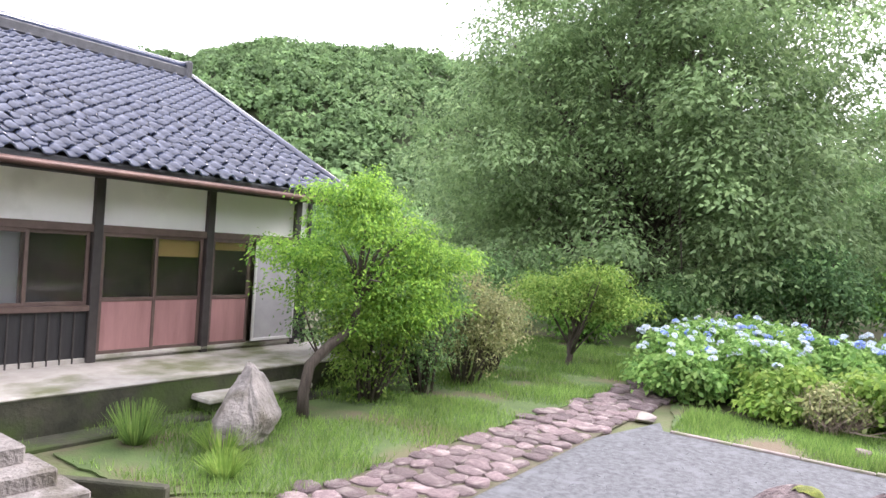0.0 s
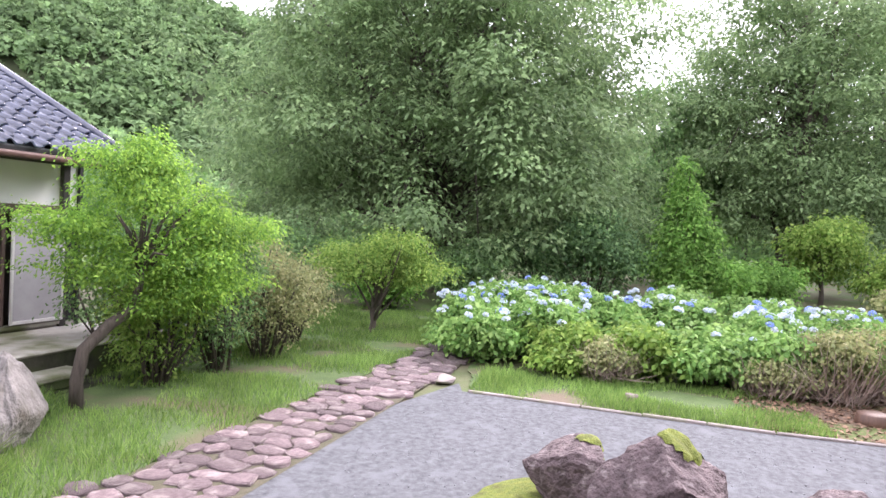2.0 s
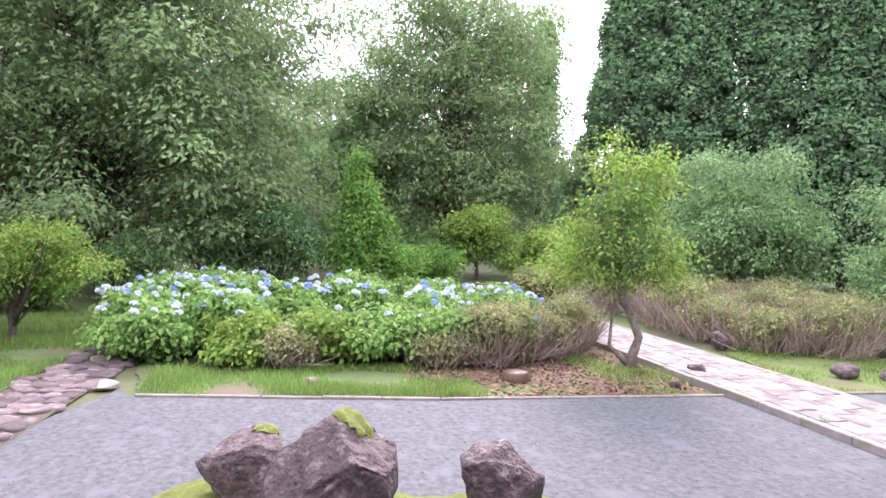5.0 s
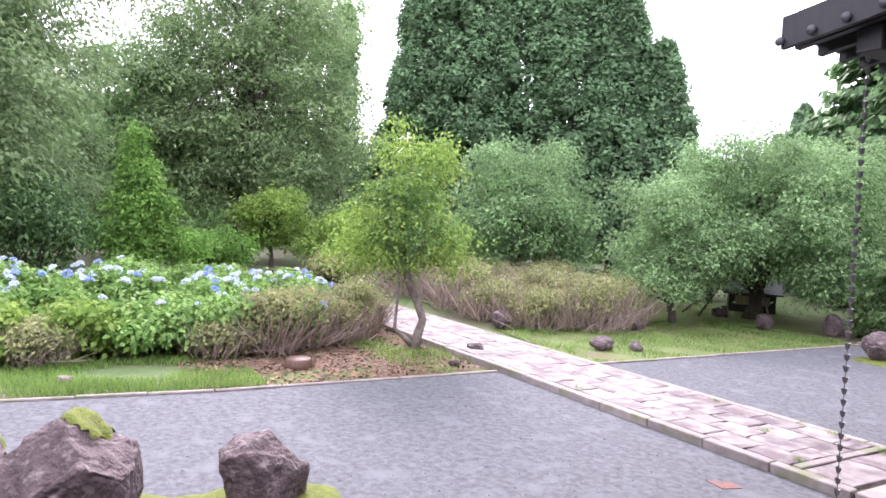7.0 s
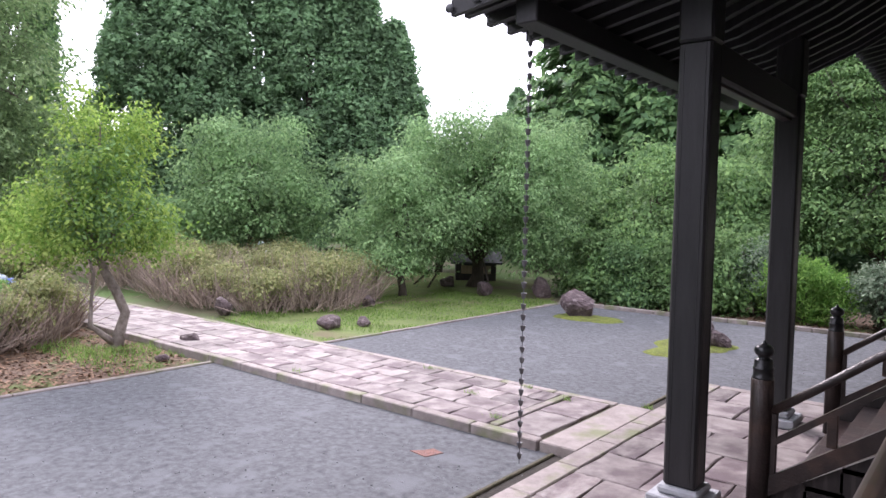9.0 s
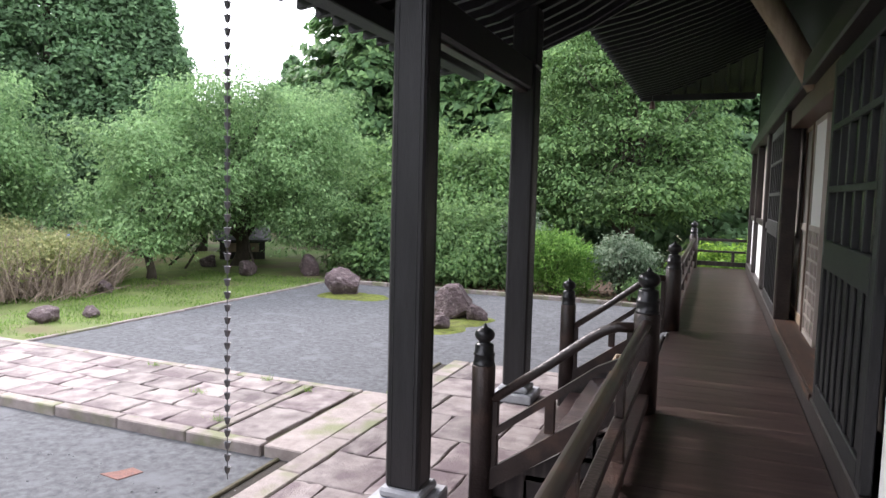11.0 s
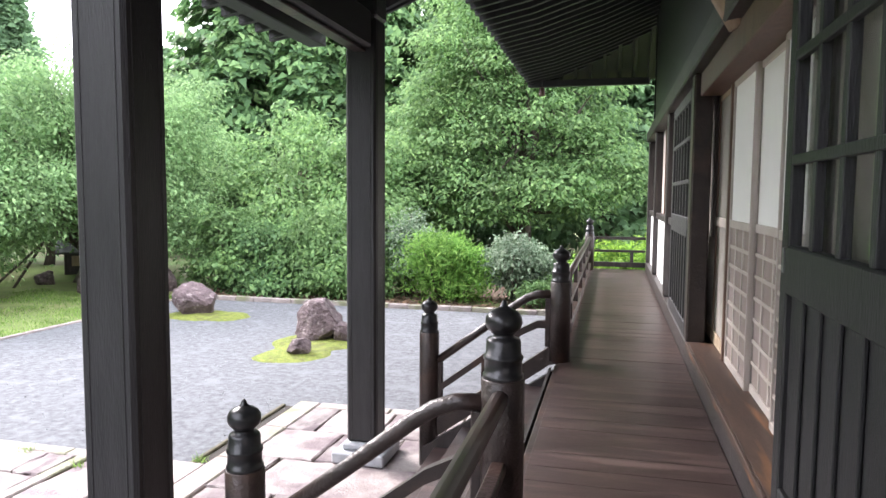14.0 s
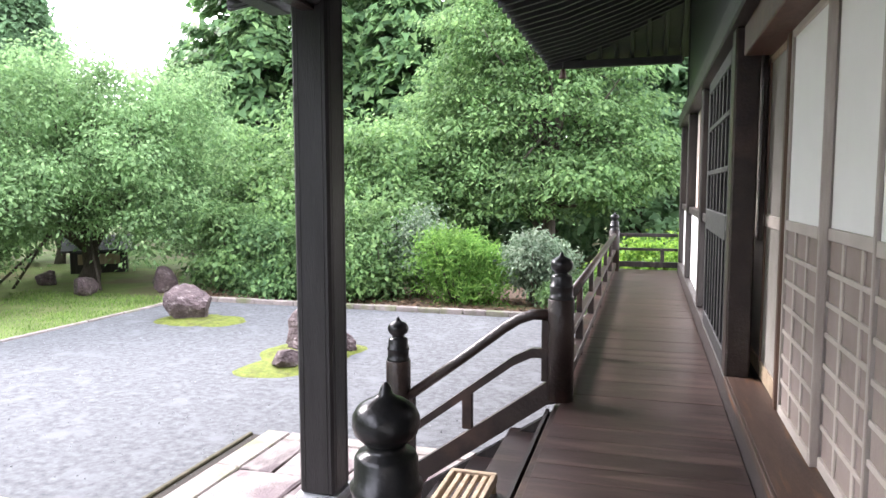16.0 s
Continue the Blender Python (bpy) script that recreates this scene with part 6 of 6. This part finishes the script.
grass("grass", lambda x, y: below(x, y, (-5.19, -11.07), (-14.63, -9.87)) and y > -15.0, (-19.5, -4.6, -15.0, -9.5), 60000, 0.1, "fresh green grass beside the flagstones")
grass("grass", lambda x, y: x < -10.16 + 0.13 * min(0, y + 4.2), (-12.5, -10.1, -8.5, -3.4), 15000, 0.1, "fresh green grass verge beside the gravel")
grass("grass", lambda x, y: y > 3.0 + 0.0 * x, (-14.2, -9.98, 2.7, 11.6), 20000, 0.05, "short grass in the moss lawn")
grass("grass", lambda x, y: True, (-13.5, -10.22, -1.0, 0.5), 3000, 0.06, "short grass beside the paved path")
for x, y, r, h in ((-5.43, -13.63, 0.4, 0.5), (-5.76, -12.56, 0.35, 0.35), (-5.29, -12.03, 0.3, 0.25), (-7.06, -13.18, 0.35, 0.4)):
    e = thing("grass_tuft", (x, y, 0), "clump of long-bladed grass beside the ditch", "grass tuft", "grass tufts beside the ditch")
    m = 240
    w = R.uniform(0, 2 * math.pi, m)
    q = R.uniform(0, 1, m) ** 0.7
    b = np.stack([0.1 * np.cos(w), 0.1 * np.sin(w), np.zeros(m)], 1)
    t = b + np.stack([r * q * np.cos(w), r * q * np.sin(w), h * (1.05 - 0.5 * q ** 2)], 1)
    s = np.stack([-np.sin(w), np.cos(w), np.zeros(m)], 1) * 0.009
    quads("tuft", np.stack([b - s, b + s, t + s * 0.2, t - s * 0.2], 1), L_GRASS if y < -13 else L_YEL, e, "stuff")

for x, y in ((-4.75, 0.95), (-4.5, 2.2), (-5.6, 1.6), (-6.9, 2.3), (-8.2, 0.8), (-3.6, 2.6), (-5.2, 2.38)):
    e = thing("grass_tuft", (x, y, PATH_Z - 0.02), "small green grass tuft in a paving joint", "grass tuft", "grass tufts in the paving")
    m = 46
    w = R.uniform(0, 2 * math.pi, m)
    b = np.stack([R.normal(0, 0.05, m), R.normal(0, 0.02, m), np.zeros(m)], 1)
    t = b + np.stack([0.06 * np.cos(w), 0.06 * np.sin(w), R.uniform(0.03, 0.085, m)], 1)
    v = np.stack([-np.sin(w), np.cos(w), np.zeros(m)], 1) * 0.004
    quads("tuft", np.stack([b - v, b + v, t + v * 0.2, t - v * 0.2], 1), L_GRASS, e, "stuff")
for x, y, r, h, f in ((-17.2, 7.4, 0.6, 1.2, 2), (-19.4, 8.2, 0.7, 1.25, 3), (-15.2, 8.4, 0.6, 1.15, 2)):
    hydrangea(x, y, r, h, f, L_DRY, "fading hydrangea bush with a few flower heads")

# ---- small things ----
shed = thing("well_shelter", (-15.6, 15.2, 0), "low dark wooden shelter with a tiled lid", "shelter", rz=40)
box("wall", -0.75, 0.75, -0.5, 0.5, -0.05, 0.62, M_DARKWOOD, shed, 0.01)
box("panel", -0.55, 0.55, -0.52, -0.5, 0.25, 0.55, M_PALEWOOD, shed, 0.004)
link("roof", [(-0.95, -0.75, 0.62), (0.95, -0.75, 0.62), (0.95, 0, 1.0), (-0.95, 0, 1.0), (-0.95, 0.75, 0.62), (0.95, 0.75, 0.62), (-0.95, -0.75, 0.68), (0.95, -0.75, 0.68), (0.95, 0, 1.07), (-0.95, 0, 1.07), (-0.95, 0.75, 0.68), (0.95, 0.75, 0.68)],
     [(1, 0, 3, 2), (2, 3, 4, 5), (6, 7, 8, 9), (9, 8, 11, 10), (0, 1, 7, 6), (5, 4, 10, 11), (1, 2, 8, 7), (2, 5, 11, 8), (0, 6, 9, 3), (3, 9, 10, 4)], M_TILEDARK, shed)
for a, b in (((-15.9, 12.0, 0), (-14.4, 13.0, 1.7)), ((-12.6, 12.0, 0), (-13.8, 12.9, 1.6)), ((-14.9, 11.6, 0), (-14.3, 12.7, 1.9))):
    p = thing("prop_pole", a, "thin wooden pole propping the plum tree", "pole", "props of the plum tree")
    tubes("pole", [([(0, 0, -0.05), tuple(np.array(b) - np.array(a))], [0.035, 0.03])], M_BARK, p, 7)
tagged(sheet("red_stain", [(-4.95, -0.35), (-4.8, -0.15), (-4.62, -0.2), (-4.7, -0.4)], 0.006, M_RED, "small reddish patch in the gravel", "stain", 0.01, ragged=0.1), kind="stuff")
grate = thing("slatted_stand", (-0.87, 1.78, VZ - 0.194), "small pale wooden slatted stand on the top step", "stand")
for a, b, c, d in ((-0.12, 0.12, -0.22, -0.19), (-0.12, 0.12, 0.19, 0.22), (-0.12, -0.095, -0.19, 0.19), (0.095, 0.12, -0.19, 0.19)):
    box("frame", a, b, c, d, 0.05, 0.1, M_PALEWOOD, grate, 0.004)
for i in range(4):
    x = -0.066 + 0.044 * i
    box("slat", x - 0.012, x + 0.012, -0.19, 0.19, 0.07, 0.09, M_PALEWOOD, grate, 0.003)
for a, b in ((-0.105, -0.2), (0.105, -0.2), (-0.105, 0.2), (0.105, 0.2)):
    box("leg", a - 0.012, a + 0.012, b - 0.012, b + 0.012, 0, 0.05, M_PALEWOOD, grate, 0.002)


# ---- loose stones and fallen leaves ----
def scatter(n, x0, x1, y0, y1, smin, smax, z=0.0):
    """Small flat-bottomed chips: a bent quad pair each, lying about at random."""
    c = np.stack([R.uniform(x0, x1, n), R.uniform(y0, y1, n), np.full(n, z)], 1)
    w = R.uniform(0, 2 * math.pi, n)
    s = R.uniform(smin, smax, n)[:, None]
    a = np.stack([np.cos(w), np.sin(w), np.zeros(n)], 1) * s
    b = np.stack([-np.sin(w), np.cos(w), np.zeros(n)], 1) * s * R.uniform(0.5, 0.9, (n, 1))
    up = np.array([0, 0, 1.0]) * s
    top = c + up * R.uniform(0.5, 0.8, (n, 1))
    ta, tb = a * 0.55, b * 0.55
    sides = [np.stack([c + p, c + q, top + q * 0.55, top + p * 0.55], 1) for p, q in ((a, b), (b, -a), (-a, -b), (-b, a))]
    return np.concatenate(sides + [np.stack([top + ta, top + tb, top - ta, top - tb], 1)])


M_CHIP = mat("loose_chippings", (0.09, 0.092, 0.1), (0.3, 0.305, 0.32), 3, 0.9, bump=0, obj=0.0)
M_LEAFDRY = mat("fallen_leaf", (0.13, 0.075, 0.05), (0.3, 0.19, 0.12), 4, 0.9, bump=0, island=True)
chips = np.concatenate([scatter(2200, -10.0, -1.6, -9.2, -0.1, 0.006, 0.014), scatter(1600, -10.0, -1.6, 3.1, 11.4, 0.006, 0.014)])
tagged(quads("loose_stones", chips, M_CHIP), "loose pale and dark chippings on the gravel", "gravel", kind="stuff")
n = 5200
p = np.stack([R.uniform(-14.5, -10.22, n), R.uniform(-4.4, 0.45, n), np.full(n, 0.012)], 1)
p2 = np.stack([R.uniform(-10.0, -0.7, 2600), R.uniform(11.75, 13.5, 2600), np.full(2600, 0.012)], 1)
tagged(quads("fallen_leaves", leaves(np.concatenate([p, p2]), 0.075, 0.75, 0.0, 0.6), M_LEAFDRY), "brown fallen leaves under the shrubs", "leaves", kind="stuff")
